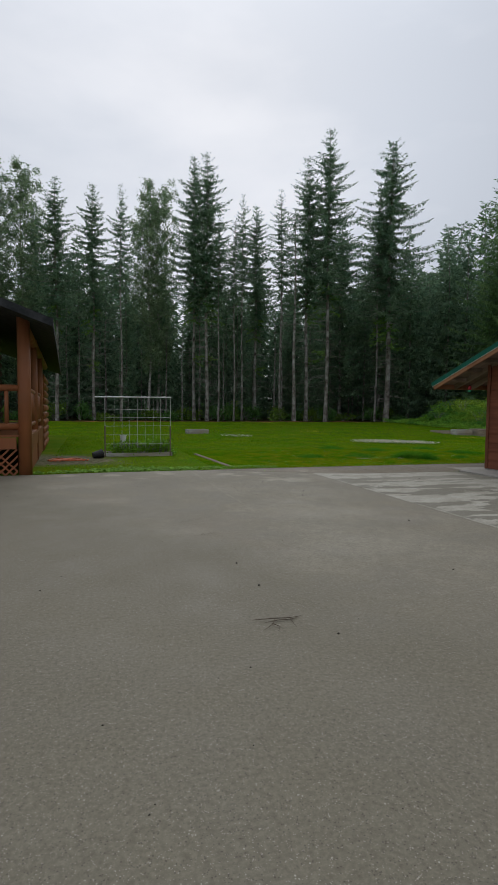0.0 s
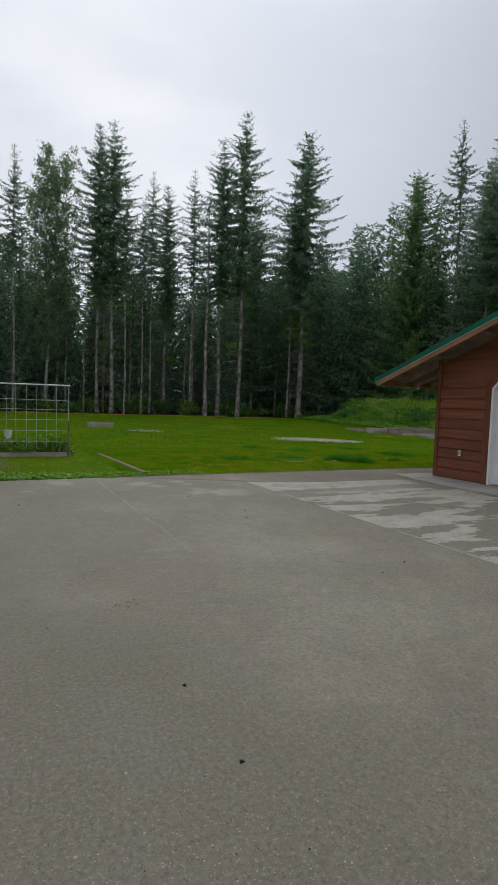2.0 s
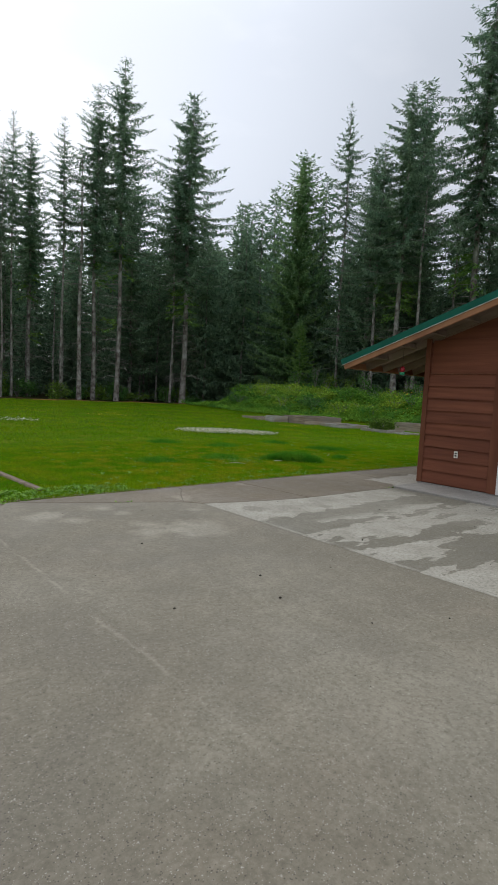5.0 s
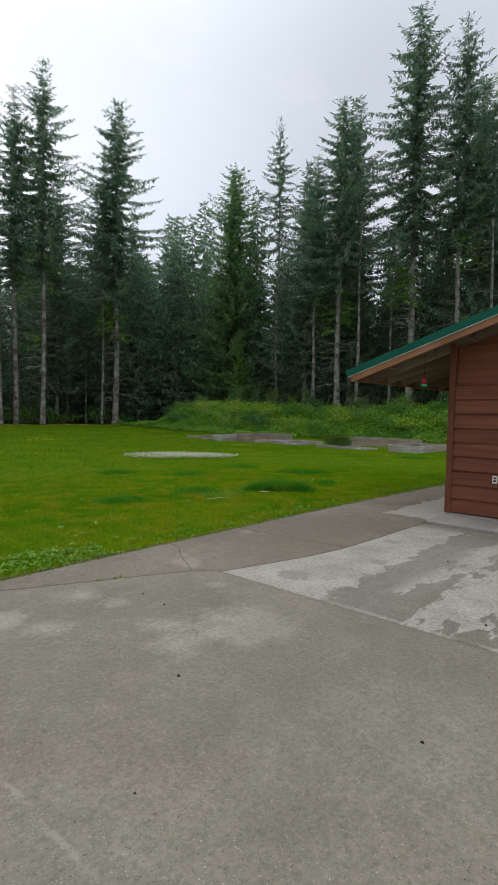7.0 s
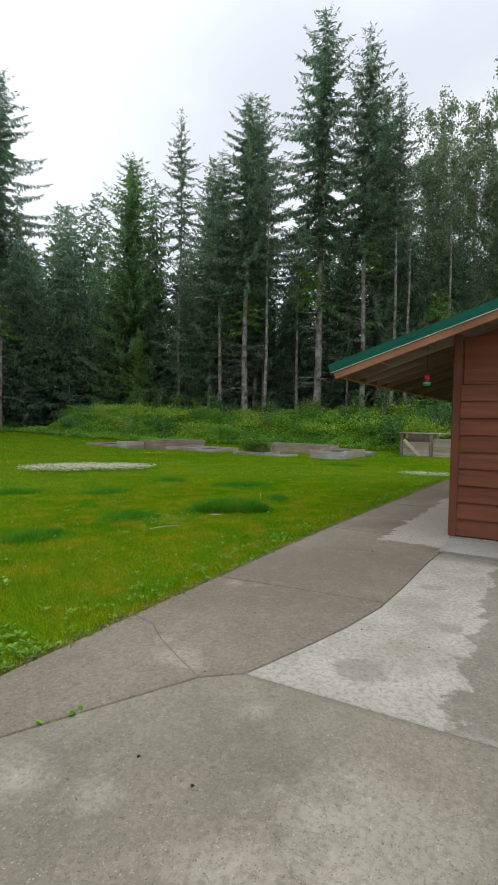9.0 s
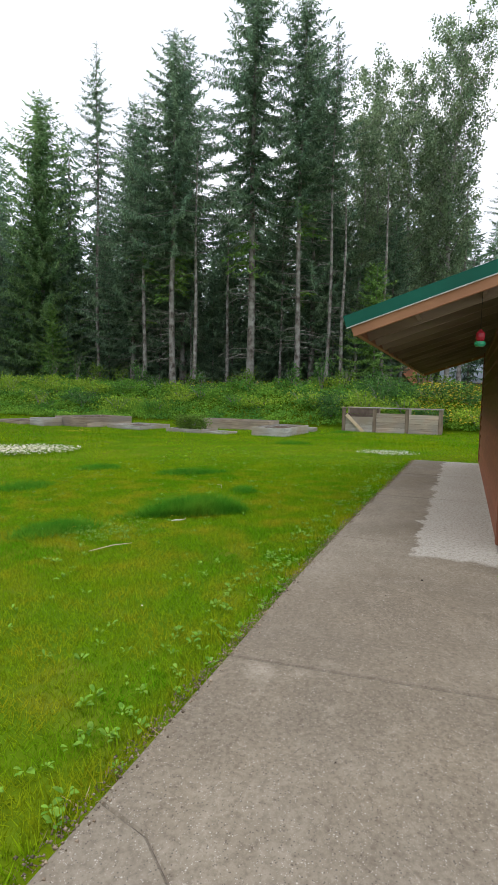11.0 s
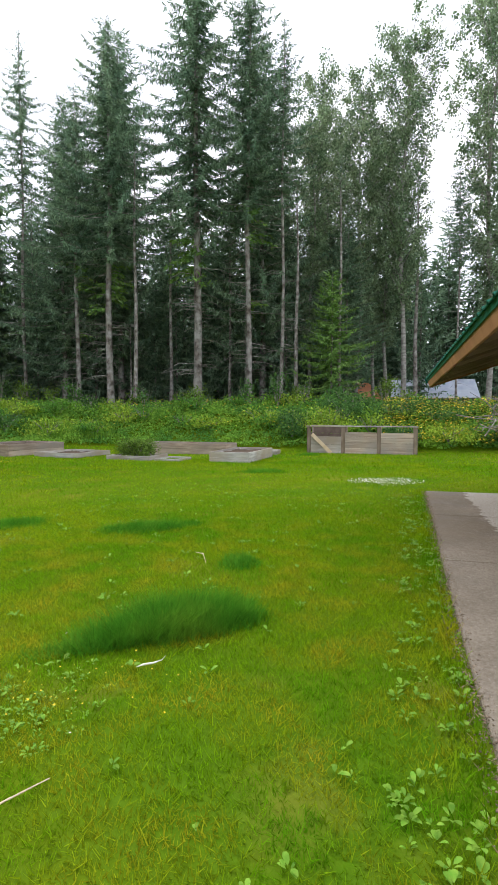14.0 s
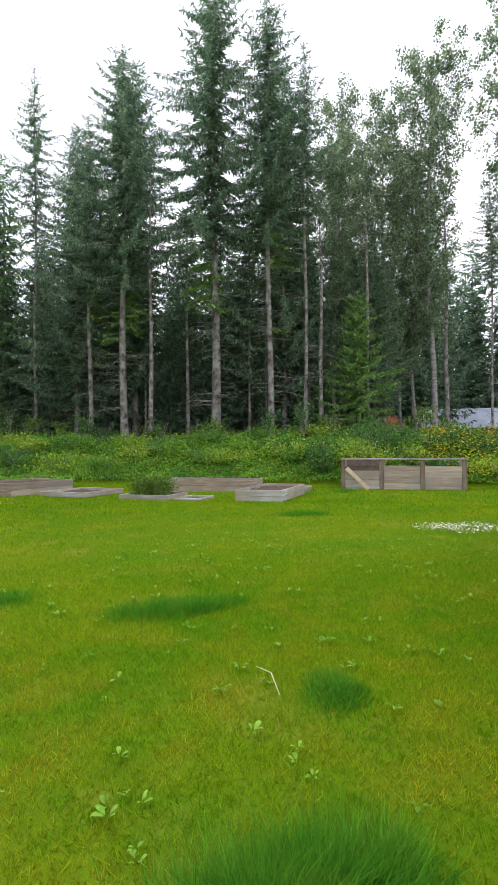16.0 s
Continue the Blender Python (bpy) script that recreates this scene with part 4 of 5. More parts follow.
def broadleaf(seed, label, h=22.0, r=2.6, crown=0.35, limbs_n=34, leaf=0.2, per=75, thick=0.16, leaf_mat=None, bark=None, name="alder", rise=0.75):
    rs = np.random.RandomState(seed)
    root = empty_thing(name, label, "tree", group="woodland trees")
    zz = np.linspace(-0.3, h, 12)
    wob = np.stack([0.18 * np.sin(zz * 0.35 + seed), 0.18 * np.cos(zz * 0.27 + seed), zz], 1)
    rad = thick * np.clip(1 - zz / h, 0, 1) ** 0.8 + 0.012
    tubes("trunk", [(wob, rad, 8)], bark or M_BARK_PALE, root)
    limbs, base = [], []
    for i in range(limbs_n):
        f = (i + rs.uniform()) / limbs_n
        z = h * (crown + (0.97 - crown) * f)
        k = 1 - f
        L = r * (0.25 + 0.75 * math.sin(math.pi * min(1, 0.18 + 0.75 * k))) * rs.uniform(0.6, 1.2)
        az = i * 2.39996 + rs.normal() * 0.4
        out = np.array([math.cos(az), math.sin(az), 0])
        c = np.array([np.interp(z, zz, wob[:, 0]), np.interp(z, zz, wob[:, 1]), z])
        p1, p2 = c + out * L * 0.5 + [0, 0, L * rise * 0.6], c + out * L + [0, 0, L * rise]
        limbs.append((np.array([c, p1, p2]), [0.04 * k + 0.012, 0.02, 0.006], 4))
        for cl in range(8):
            s = rs.uniform(0.12, 1.05)
            ctr = c + (p2 - c) * s + rs.normal(size=3) * 0.16
            base.append(ctr + np.clip(rs.normal(size=(per // 8, 3)), -1.6, 1.6) * np.array([0.20, 0.20, 0.24]) * rs.uniform(0.7, 1.3))
    base = np.concatenate(base)
    way = unit(rs.normal(size=base.shape) + [0, 0, -0.35])
    n = len(base)
    ln = leaf * rs.uniform(0.6, 1.3, n)
    tagged(foliage("crown", base, way, crossing(rs, way), ln, ln * 0.75, leaf_mat or M_LEAF, root), kind="stuff")
    tagged(tubes("branch", limbs, bark or M_BARK_PALE, root), kind="stuff")
    return root


def plant(proto, x, y, top, turn=0.0, wide=1.0, h=25.0):
    z = ground_z(x, y)
    s = (top - z) / h
    return copy_thing(proto, Matrix.LocRotScale((x, y, z), Euler((0, 0, turn)), (s * wide, s * wide, s)))


TALL = conifer(3, "tall dark spruce with a bare grey lower trunk", crown=0.43, r=3.4, branches=180, thick=0.165, dead=80, spray=0.34, step=0.048, ratio=0.17, droop=0.30, shoots=4)
THIN = conifer(5, "thin sparse spruce with a long bare trunk", crown=0.56, r=2.3, branches=105, thick=0.115, spray=0.30, step=0.05, dead=60, ratio=0.17)
FULL = conifer(8, "broad dense spruce with branches almost to the ground", crown=0.12, r=4.6, branches=260, thick=0.19, step=0.065, spray=0.42, dead=20, ratio=0.18)
DROOPY = conifer(11, "tall spruce with drooping layered branches", crown=0.40, r=4.2, branches=165, thick=0.22, droop=0.45, spray=0.37, step=0.045, dead=80, ratio=0.17, shoots=5)
FILL = conifer(14, "dark spruce standing deep in the wood", crown=0.03, r=4.4, branches=150, thick=0.18, step=0.26, spray=0.86, dead=0, ratio=0.22)
FARFILL = conifer(15, "distant dark spruce closing the wood", crown=0.01, r=4.8, branches=110, thick=0.18, step=0.42, spray=1.35, dead=0, ratio=0.26)
DECID = broadleaf(21, "slender leafy alder with a pale trunk", h=25.0, r=2.7, crown=0.22, limbs_n=78, leaf=0.18, per=232)
COTTON = broadleaf(22, "tall airy cottonwood with clustered leaves", h=25.0, r=2.9, crown=0.25, limbs_n=80, leaf=0.17, per=304, thick=0.2, name="cottonwood", rise=1.25)
GREENFULL = conifer(23, "dense bright green conifer with a rounded top", crown=0.05, r=4.7, branches=440, taper=0.62, thick=0.18, step=0.075, spray=0.42, dead=0, needle=M_CEDAR, ratio=0.19)
YOUNG = conifer(31, "young bright green hemlock with soft layered branches", h=25.0, crown=0.06, r=8.0, branches=110, thick=0.2, step=0.15, spray=0.9, needle=M_NEEDLE_LIGHT, dead=0, droop=0.35, ratio=0.17)
SNAG = conifer(33, "thin grey leafless snag among the trees", h=25.0, crown=0.9, r=0.5, branches=12, thick=0.22, dead=60)

NORTH_A = ((DECID, -5.7, 50, 21.6), (DECID, -8.5, 49, 21.0), (TALL, -2.8, 48, 20.6), (FULL, -5.0, 54, 20.5), (TALL, 0.2, 49, 20.8), (THIN, 2.5, 48, 20.7),
           (DECID, 6.3, 53, 22.8), (DECID, 5.2, 50.5, 20.5), (TALL, 9.3, 50, 24.8), (TALL, 10.2, 48.5, 24.5), (THIN, 11.1, 47.5, 19.0), (THIN, 12.7, 48, 18.7),
           (THIN, 14.0, 50, 21.9), (TALL, 16.0, 52, 21.8))
NORTH_B = ((THIN, 17.6, 49, 22.5), (SNAG, 18.5, 47.6, 20.0), (TALL, 20.1, 48.5, 25.5), (TALL, 21.6, 47, 27.6), (FULL, 25.4, 52, 21.5), (DROOPY, 28.3, 47.2, 27.6),
           (THIN, 27.5, 48, 24.0), (FULL, 29.6, 51, 22.0), (FILL, 33.5, 52, 21.1), (FILL, 37.0, 50, 21.1), (FILL, 40.0, 54, 22.9), (FILL, 32.0, 49, 16.5),
           (FILL, 35.5, 47.5, 18.0), (FILL, 44.0, 57, 24.7))
EAST_A = ((FILL, 46, 55, 26.5), (FILL, 40.5, 51, 22.4), (GREENFULL, 38.5, 43.0, 24.4), (FILL, 41, 42.3, 23.0), (THIN, 38, 37.2, 26.9), (YOUNG, 36.0, 39.8, 8.0),
          (TALL, 35.0, 31.2, 20.8), (DROOPY, 34.6, 28.8, 23.9), (FULL, 39, 30.5, 26.5), (SNAG, 34.5, 27.1, 17.5), (DROOPY, 35.7, 23.8, 28.4), (TALL, 36, 20.8, 26.6),
          (THIN, 36.4, 18.9, 23.4), (FULL, 39.5, 20.8, 24.5))
EAST_B = ((DECID, 43, 17.6, 24.2), (SNAG, 36.6, 18.1, 15.5), (YOUNG, 36.6, 16.1, 9.5), (SNAG, 37.0, 15.7, 15.8), (DECID, 41.5, 14.9, 22.4), (COTTON, 42, 12.2, 24.9),
          (SNAG, 42.5, 11.3, 17.5), (COTTON, 43, 6.9, 28.0), (THIN, 41.5, 8.9, 17.2), (FILL, 52, 10.5, 15.5), (DECID, 46, 14.0, 20.0), (FILL, 45, 20.5, 19.0),
          (FULL, 37.5, 33.8, 22.0), (COTTON, 44, 3.6, 25.0), (DECID, 45.5, 16.6, 21.5), (DECID, 44.6, 13.2, 21.0), (DECID, 40.4, 17.8, 20.0))
rt = random.Random(5)
for group_ in (NORTH_A, NORTH_B, EAST_A, EAST_B):
    for proto, x, y, top in group_:
        plant(proto, x, y, top, rt.uniform(0, 6.28), rt.uniform(0.9, 1.1))
# deeper rows close the wood
for i in range(48):
    x = -16 + i * 1.5 + rt.uniform(-0.6, 0.6)
    y = 54 + (i * 7 % 5) * 3.4 + rt.uniform(-1, 1)
    plant(FILL, x, y, rt.uniform(14.0, 19.0) * (1 if x < 30 else 1.15), rt.uniform(0, 6.28), rt.uniform(0.9, 1.3))
for i in range(44):
    y = 0 + i * 1.15 + rt.uniform(-0.5, 0.5)
    x = 44 + (i * 7 % 5) * 3.3 + rt.uniform(-1, 1)
    low = 14.0 if y < 15 else 18.5
    if not (y < 17 and x < 60):
        plant(FILL, x, y, rt.uniform(low - 4, low + 0.5), rt.uniform(0, 6.28), rt.uniform(0.9, 1.3))
for i in range(14):
    plant(FARFILL, 58 + rt.uniform(0, 8), -4 + i * 1.6, rt.uniform(13, 17), rt.uniform(0, 6.28), 1.2)
for i in range(40):
    x = -22 + i * 1.9 + rt.uniform(-0.8, 0.8)
    plant(FARFILL, x, 66 + (i % 3) * 3 + rt.uniform(-1, 1), rt.uniform(14.0, 19.0) * (1 if x < 30 else 1.2), rt.uniform(0, 6.28), rt.uniform(1.1, 1.5))
for i in range(26):
    plant(FARFILL, 62 + (i % 3) * 4, 14 + i * 2.0 + rt.uniform(-0.8, 0.8), rt.uniform(15.0, 20.0), rt.uniform(0, 6.28), rt.uniform(1.1, 1.5))
for i in range(26):
    plant(FULL if i % 4 == 0 else FILL, 39.5 + (i % 3) * 1.9 + rt.uniform(-0.6, 0.6), 15.5 + i * 1.25, rt.uniform(11.0, 17.0), rt.uniform(0, 6.28), rt.uniform(0.9, 1.2))
for x, y, top in ((59, 3.5, 19.0), (61, 7.5, 20.5), (60, 11.5, 21.0), (63, 15.5, 21.0), (57.5, 15.0, 17.0), (64, 0.5, 20.0), (52, 17.5, 16.0), (49.5, 4.0, 12.0)):
    plant(FILL, x, y, top, rt.uniform(0, 6.28), 1.2)
# thin dark stems and low growth under the canopy
for i in range(46):
    x = -12 + i * 1.02 + rt.uniform(-0.5, 0.5)
    plant(rt.choice((SNAG, SNAG, FILL)), x, rt.uniform(50, 56), rt.uniform(8, 14), rt.uniform(0, 6.28))
for i in range(30):
    plant(rt.choice((SNAG, FILL, FILL)), rt.uniform(38, 43), 16 + i * 0.95, rt.uniform(9, 17), rt.uniform(0, 6.28))
for p in (TALL, THIN, FULL, DROOPY, FILL, FARFILL, DECID, COTTON, GREENFULL, YOUNG, SNAG):
    p.location = (0, 0, 0)
hidden_spots = [(TALL, -14, 58), (THIN, -12, 52), (FULL, -15, 51), (DROOPY, -18, 55), (FILL, -20, 50), (DECID, -11, 51), (COTTON, 52, 24), (GREENFULL, 48, 40), (YOUNG, 60, 60), (SNAG, -13, 50), (FARFILL, -24, 60)]
for p, x, y in hidden_spots:
    s_ = 20 / 25
    p.matrix_basis = Matrix.LocRotScale((x, y, ground_z(x, y)), None, (s_, s_, s_))

rs = np.random.RandomState(77)


def scatter(n, x0, x1, y0, y1, keep=None):
    p = rs.uniform((x0, y0), (x1, y1), (n, 2))
    return p[keep(p[:, 0], p[:, 1])] if keep is not None else p


def lawn_edge(x):
    """Where the paving meets the grass."""
    return np.where(x < 2.7, 12.42 + 0.03 * np.sin(x * 2), np.where(x < 9, 12.55, 12.55 - (x - 9) * 0.033))


def on_lawn(x, y):
    wavy = 0.03 * np.sin(x * 9) + 0.02 * np.sin(x * 23)
    off_path = (y > lawn_edge(x) + wavy + 0.02) | ((x > 17.25) & (y > 5))
    return off_path & (height(x, y) < 0.75) & ~((x < 0.2 + 0.4 * np.sin(y * 2.1)) & (y < 17.3) & (y > 14.7)) & ~((x < -1.15) & (y < 29)) & (y > 5)


def blades_mesh(name, label, p, tall, wide, material, lean=0.55):
    n = len(p)
    z = height(p[:, 0], p[:, 1])
    az = rs.uniform(0, 2 * np.pi, n)
    side = np.stack([np.cos(az), np.sin(az), np.zeros(n)], 1)
    la = rs.uniform(0, 2 * np.pi, n)
    ln = rs.uniform(0.1, lean, n)
    top_ = np.stack([np.cos(la) * ln, np.sin(la) * ln, np.ones(n)], 1)
    hgt = (tall * rs.uniform(0.45, 1.25, n))[:, None]
    b = np.stack([p[:, 0], p[:, 1], z - 0.004], 1)
    wd = (wide * rs.uniform(0.7, 1.3, n))[:, None]
    v = np.stack([b - side * wd / 2, b + side * wd / 2, b + top_ * hgt], 1).reshape(-1, 3)
    ob = mesh_ob(name, v, np.arange(n * 3).reshape(-1, 3), material)
    return tagged(ob, label, "grass", kind="stuff")


def nearness(x, y):
    """One where the walk passes close, falling to nought."""
    d = np.hypot(x - np.clip(x, 5.5, 11.0), y - np.clip(y, 13.0, 14.6))
    return 1 - step01((d - 1.2) / 5.0)


def lawn_band(x, y, lo, hi):
    w = nearness(x, y)
    r_ = rs.uniform(0, 1, len(x))
    return on_lawn(x, y) & (r_ < np.clip(w if hi else 1 - w * lo, 0, 1))


near = scatter(560000, 3.0, 16.5, 12.3, 19.5, lambda x, y: lawn_band(x, y, 0, True))
blades_mesh("grass", "short mown green grass with straw patches", near, 0.040, 0.0056, M_GRASS, 1.5)
mid = scatter(270000, -1.15, 24.0, 7.0, 28.0, lambda x, y: lawn_band(x, y, 0.75, False) & (rs.uniform(0, 1, len(x)) < 1 - step01((y - 20) / 8)))
blades_mesh("grass", "mown green lawn grass at middle distance", mid, 0.040, 0.012, M_GRASS, 1.4)
far_ = scatter(190000, -6.0, 32.0, 5.0, 44.8, lambda x, y: on_lawn(x, y) & (rs.uniform(0, 1, len(x)) < np.clip(step01((y - 18) / 7) + step01((x - 18) / 5), 0, 1)))
blades_mesh("grass", "mown green lawn grass towards the trees", far_, 0.06, 0.026, M_GRASS, 0.7)


def tuft(x, y, a, b, turn, n, tall):
    n = int(n * 1.6)
    u = rs.normal(size=(n, 2))
    rr = rs.uniform(0, 1, (n, 1)) ** 0.75 * (1 + 0.22 * np.sin(np.arctan2(u[:, 1:], u[:, :1]) * 3 + x * 5) + rs.normal(size=(n, 1)) * 0.12)
    u = u / np.linalg.norm(u, axis=1, keepdims=True) * rr
    c, s = math.cos(turn), math.sin(turn)
    p = np.stack([x + u[:, 0] * a * c - u[:, 1] * b * s, y + u[:, 0] * a * s + u[:, 1] * b * c], 1)
    blades_mesh("grass_tuft", "taller dark blue-green tuft of uncut grass", p, tall * np.clip(1.1 - rr[:, 0] ** 3 * 0.6, 0.35, 1.1), 0.0065, M_TUFT, 1.35)


tuft(9.74, 14.45, 0.74, 0.25, -0.80, 6500, 0.21)
tuft(12.75, 16.05, 0.72, 0.30, -0.95, 2600, 0.11)
tuft(11.45, 14.45, 0.3, 0.22, 0.3, 900, 0.09)
tuft(8.3, 15.35, 0.55, 0.3, -0.5, 1800, 0.12)
tuft(10.1, 17.6, 0.55, 0.3, -0.4, 1300, 0.12)
tuft(6.6, 15.4, 0.5, 0.3, -0.3, 1300, 0.12)
tuft(9.0, 19.0, 0.6, 0.3, -0.3, 1200, 0.12)
tuft(12.4, 17.9, 0.6, 0.3, -0.6, 1200, 0.10)
tuft(19.9, 16.2, 0.7, 0.3, -1.0, 900, 0.12)
tuft(26.2, 15.9, 0.5, 0.3, -1.0, 700, 0.13)
# uncut fringe along the paving
e = scatter(14000, 2.4, 17.2, 12.2, 12.9, lambda x, y: (y > lawn_edge(x) + 0.03) & (y < lawn_edge(x) + 0.03 + 0.22 * rs.uniform(0, 1, len(x))))
blades_mesh("grass", "longer uncut grass along the edge of the path", e, 0.10, 0.009, M_GRASS, 0.9)
dry = scatter(12000, 2.4, 17.2, 12.2, 12.9, lambda x, y: (y > lawn_edge(x) - 0.02) & (y < lawn_edge(x) + 0.09))
M_STRAW = surface("dry_stalks", (0.22, 0.15, 0.08), (0.36, 0.26, 0.15), 9, 0.9, 0, island=0.4)
blades_mesh("dry_grass", "dry brown stalks along the edge of the path", dry, 0.035, 0.008, M_STRAW, 2.5)


def broad_leaves(name, base, way, side, length, width, material):
    """Rounded leaves with a folded midrib that droop at the tip."""
    base, way, side = (np.asarray(q, float) for q in (base, way, side))
    L, Wd = np.asarray(length)[:, None], np.asarray(width)[:, None]
    up = unit(np.cross(side, way))
    rows_ = [base]
    for f, w_, z_ in ((0.28, 0.40, 0.02), (0.62, 0.5, 0.0), (0.88, 0.28, -0.10)):
        ctr = base + way * L * f + np.array([0, 0, 1.0]) * L * z_
        rows_ += [ctr + side * Wd * w_ + up * Wd * 0.10, ctr, ctr - side * Wd * w_ + up * Wd * 0.10]
    rows_.append(base + way * L - np.array([0, 0, 1.0]) * L * 0.2)
    v = np.stack(rows_, 1).reshape(-1, 3)
    t_ = np.array([(0, 1, 2), (0, 2, 3), (1, 4, 2), (2, 4, 5), (2, 5, 3), (3, 5, 6), (4, 7, 5), (5, 7, 8), (5, 8, 6), (6, 8, 9), (7, 10, 8), (8, 10, 9)])
    f = (np.arange(len(base))[:, None, None] * 11 + t_[None]).reshape(-1, 3)
    return mesh_ob(name, v, f, material, None, True)


def rosettes(name, label, pts, material, size, leaves=6):
    base, way, ln = [], [], []
    for x, y in pts:
        z = ground_z(x, y)
        k = rs.randint(leaves - 2, leaves + 2)
        s = size * rs.uniform(0.6, 1.3)
        for j in range(k):
            az = rs.uniform(0, 6.28)
            base.append((x + 0.01 * math.cos(az), y + 0.01 * math.sin(az), z + 0.015 + rs.uniform(0, 0.02)))
            way.append((math.cos(az), math.sin(az), rs.uniform(0.2, 0.9)))
            ln.append(s * rs.uniform(0.6, 1.2))
    way = unit(np.array(way))
    flat = unit(np.cross(way, np.array([[0, 0, 1.0]])))
    ln = np.array(ln)
    ob = broad_leaves(name, np.array(base), way, flat, ln, ln * rs.uniform(0.35, 0.6, len(ln)), material)
    return tagged(ob, label, "weeds", kind="stuff")


edge_pts = [(x, float(lawn_edge(np.array(x))) + rs.uniform(0.05, 0.5) ** 1.2) for x in rs.uniform(4.0, 16.5, 330)]
rosettes("broadleaf_weeds", "pale green broad-leaved weeds beside the path", edge_pts, M_WEED, 0.040, 7)
rosettes("broadleaf_weeds", "scattered dandelion leaves in the lawn", scatter(380, 4.5, 17, 12.7, 18, on_lawn), M_WEED, 0.045, 5)
rosettes("broadleaf_weeds", "low leafy weeds at the driveway's edge", scatter(600, 0.2, 4.6, 12.4, 13.3, on_lawn), M_WEED, 0.05)
rosettes("broadleaf_weeds", "leafy yellow-green weeds between porch and driveway", [(x, y) for x, y in rs.uniform((-1.25, 12.5), (2.4, 13.5), (420, 2)) if y < 12.75 + 0.5 * rs.uniform() + 0.3 * math.sin(x * 1.7)], M_WEED, 0.085, 7)
rosettes("joint_weeds", "small green weeds growing in the joints", [(8.55, 10.98), (8.48, 10.97), (8.6, 10.95), (8.42, 11.0), (3.95, 11.92), (4.1, 11.86)], M_WEED, 0.05, 8)


def crumbs(name, label, pts, lo, hi, material, lift=0.002):
    n = len(pts)
    shape = np.array([(-1, -0.1, -0.3), (0.5, -0.9, -0.3), (0.6, 0.8, -0.3), (0, 0, 0.7)])
    tri4 = np.array([(0, 1, 3), (1, 2, 3), (2, 0, 3), (0, 2, 1)])
    an = rs.uniform(0, 6.28, n)
    sz = (lo + (hi - lo) * rs.uniform(0, 1, n) ** 3)[:, None]
    x_ = shape[None, :, 0] * np.cos(an)[:, None] - shape[None, :, 1] * np.sin(an)[:, None]
    y_ = shape[None, :, 0] * np.sin(an)[:, None] + shape[None, :, 1] * np.cos(an)[:, None]
    v_ = np.stack([pts[:, :1] + x_ * sz, pts[:, 1:] + y_ * sz, lift + shape[None, :, 2] * sz + 0.3 * sz], -1).reshape(-1, 3)
    f_ = (np.arange(n)[:, None, None] * 4 + tri4[None]).reshape(-1, 3)
    return tagged(mesh_ob(name, v_, f_, material), label, "grit", kind="stuff")


def blossoms(name, label, p, material, size, lift):
    n = len(p)
    z = height(p[:, 0], p[:, 1]) + lift * rs.uniform(0.6, 1.3, n)
    az = rs.uniform(0, 6.28, n)
    way = np.stack([np.cos(az), np.sin(az), rs.uniform(0.1, 0.6, n)], 1)
    way = unit(way)
    side = unit(np.cross(way, np.array([[0, 0, 1.0]])))
    ln = size * rs.uniform(0.7, 1.3, n)
    ob = foliage(name, np.stack([p[:, 0], p[:, 1], z], 1) - way * ln[:, None] / 2, way, side, ln, ln * 1.1, material)
    return tagged(ob, label, "flowers", kind="stuff")


def patch(x, y, a, b, turn, n):
    u = rs.uniform(-1, 1, (n * 2, 2))
    rr = (u ** 2).sum(1)
    u = u[(rr < 1) & (rs.uniform(0, 1, n * 2) > rr * 0.7)]
    c, s = math.cos(turn), math.sin(turn)
    return np.stack([x + u[:, 0] * a * c - u[:, 1] * b * s, y + u[:, 0] * a * s + u[:, 1] * b * c], 1)


blossoms("white_clover", "patch of small white flowers in the lawn", patch(13.4, 21.6, 2.0, 1.25, -0.6, 3300), M_CREAM, 0.042, 0.10)
blossoms("white_clover", "small patch of white flowers near the path", patch(18.4, 13.05, 0.62, 0.85, 0.2, 620), M_WHITE_FLOWER, 0.026, 0.07)
blossoms("white_clover", "far patch of white flowers in the lawn", patch(7.4, 27.3, 0.9, 0.9, 0, 170), M_WHITE_FLOWER, 0.06, 0.10)
blossoms("clover_heads", "scattered small white clover heads", scatter(26, 6, 20, 12.8, 18, on_lawn), M_WHITE_FLOWER, 0.014, 0.05)
blossoms("buttercups", "yellow buttercups in the grass", patch(8.5, 14.85, 0.6, 0.4, -0.6, 60), M_YELLOW, 0.012, 0.08)
blossoms("buttercups", "yellow buttercups by a tuft of grass", patch(8.9, 14.2, 0.5, 0.3, 0.4, 16), M_YELLOW, 0.012, 0.07)
blossoms("buttercups", "scattered yellow buttercups on the lawn", scatter(150, 5, 24, 16, 34, on_lawn), M_YELLOW, 0.024, 0.07)
blossoms("buttercups", "loose patch of yellow flowers on the lawn", patch(13.5, 31.0, 1.6, 1.2, 0, 70), M_YELLOW, 0.05, 0.07)
blossoms("buttercups", "loose patch of yellow flowers near the beds", patch(19.5, 24.5, 1.0, 0.6, 0, 50), M_YELLOW, 0.04, 0.07)


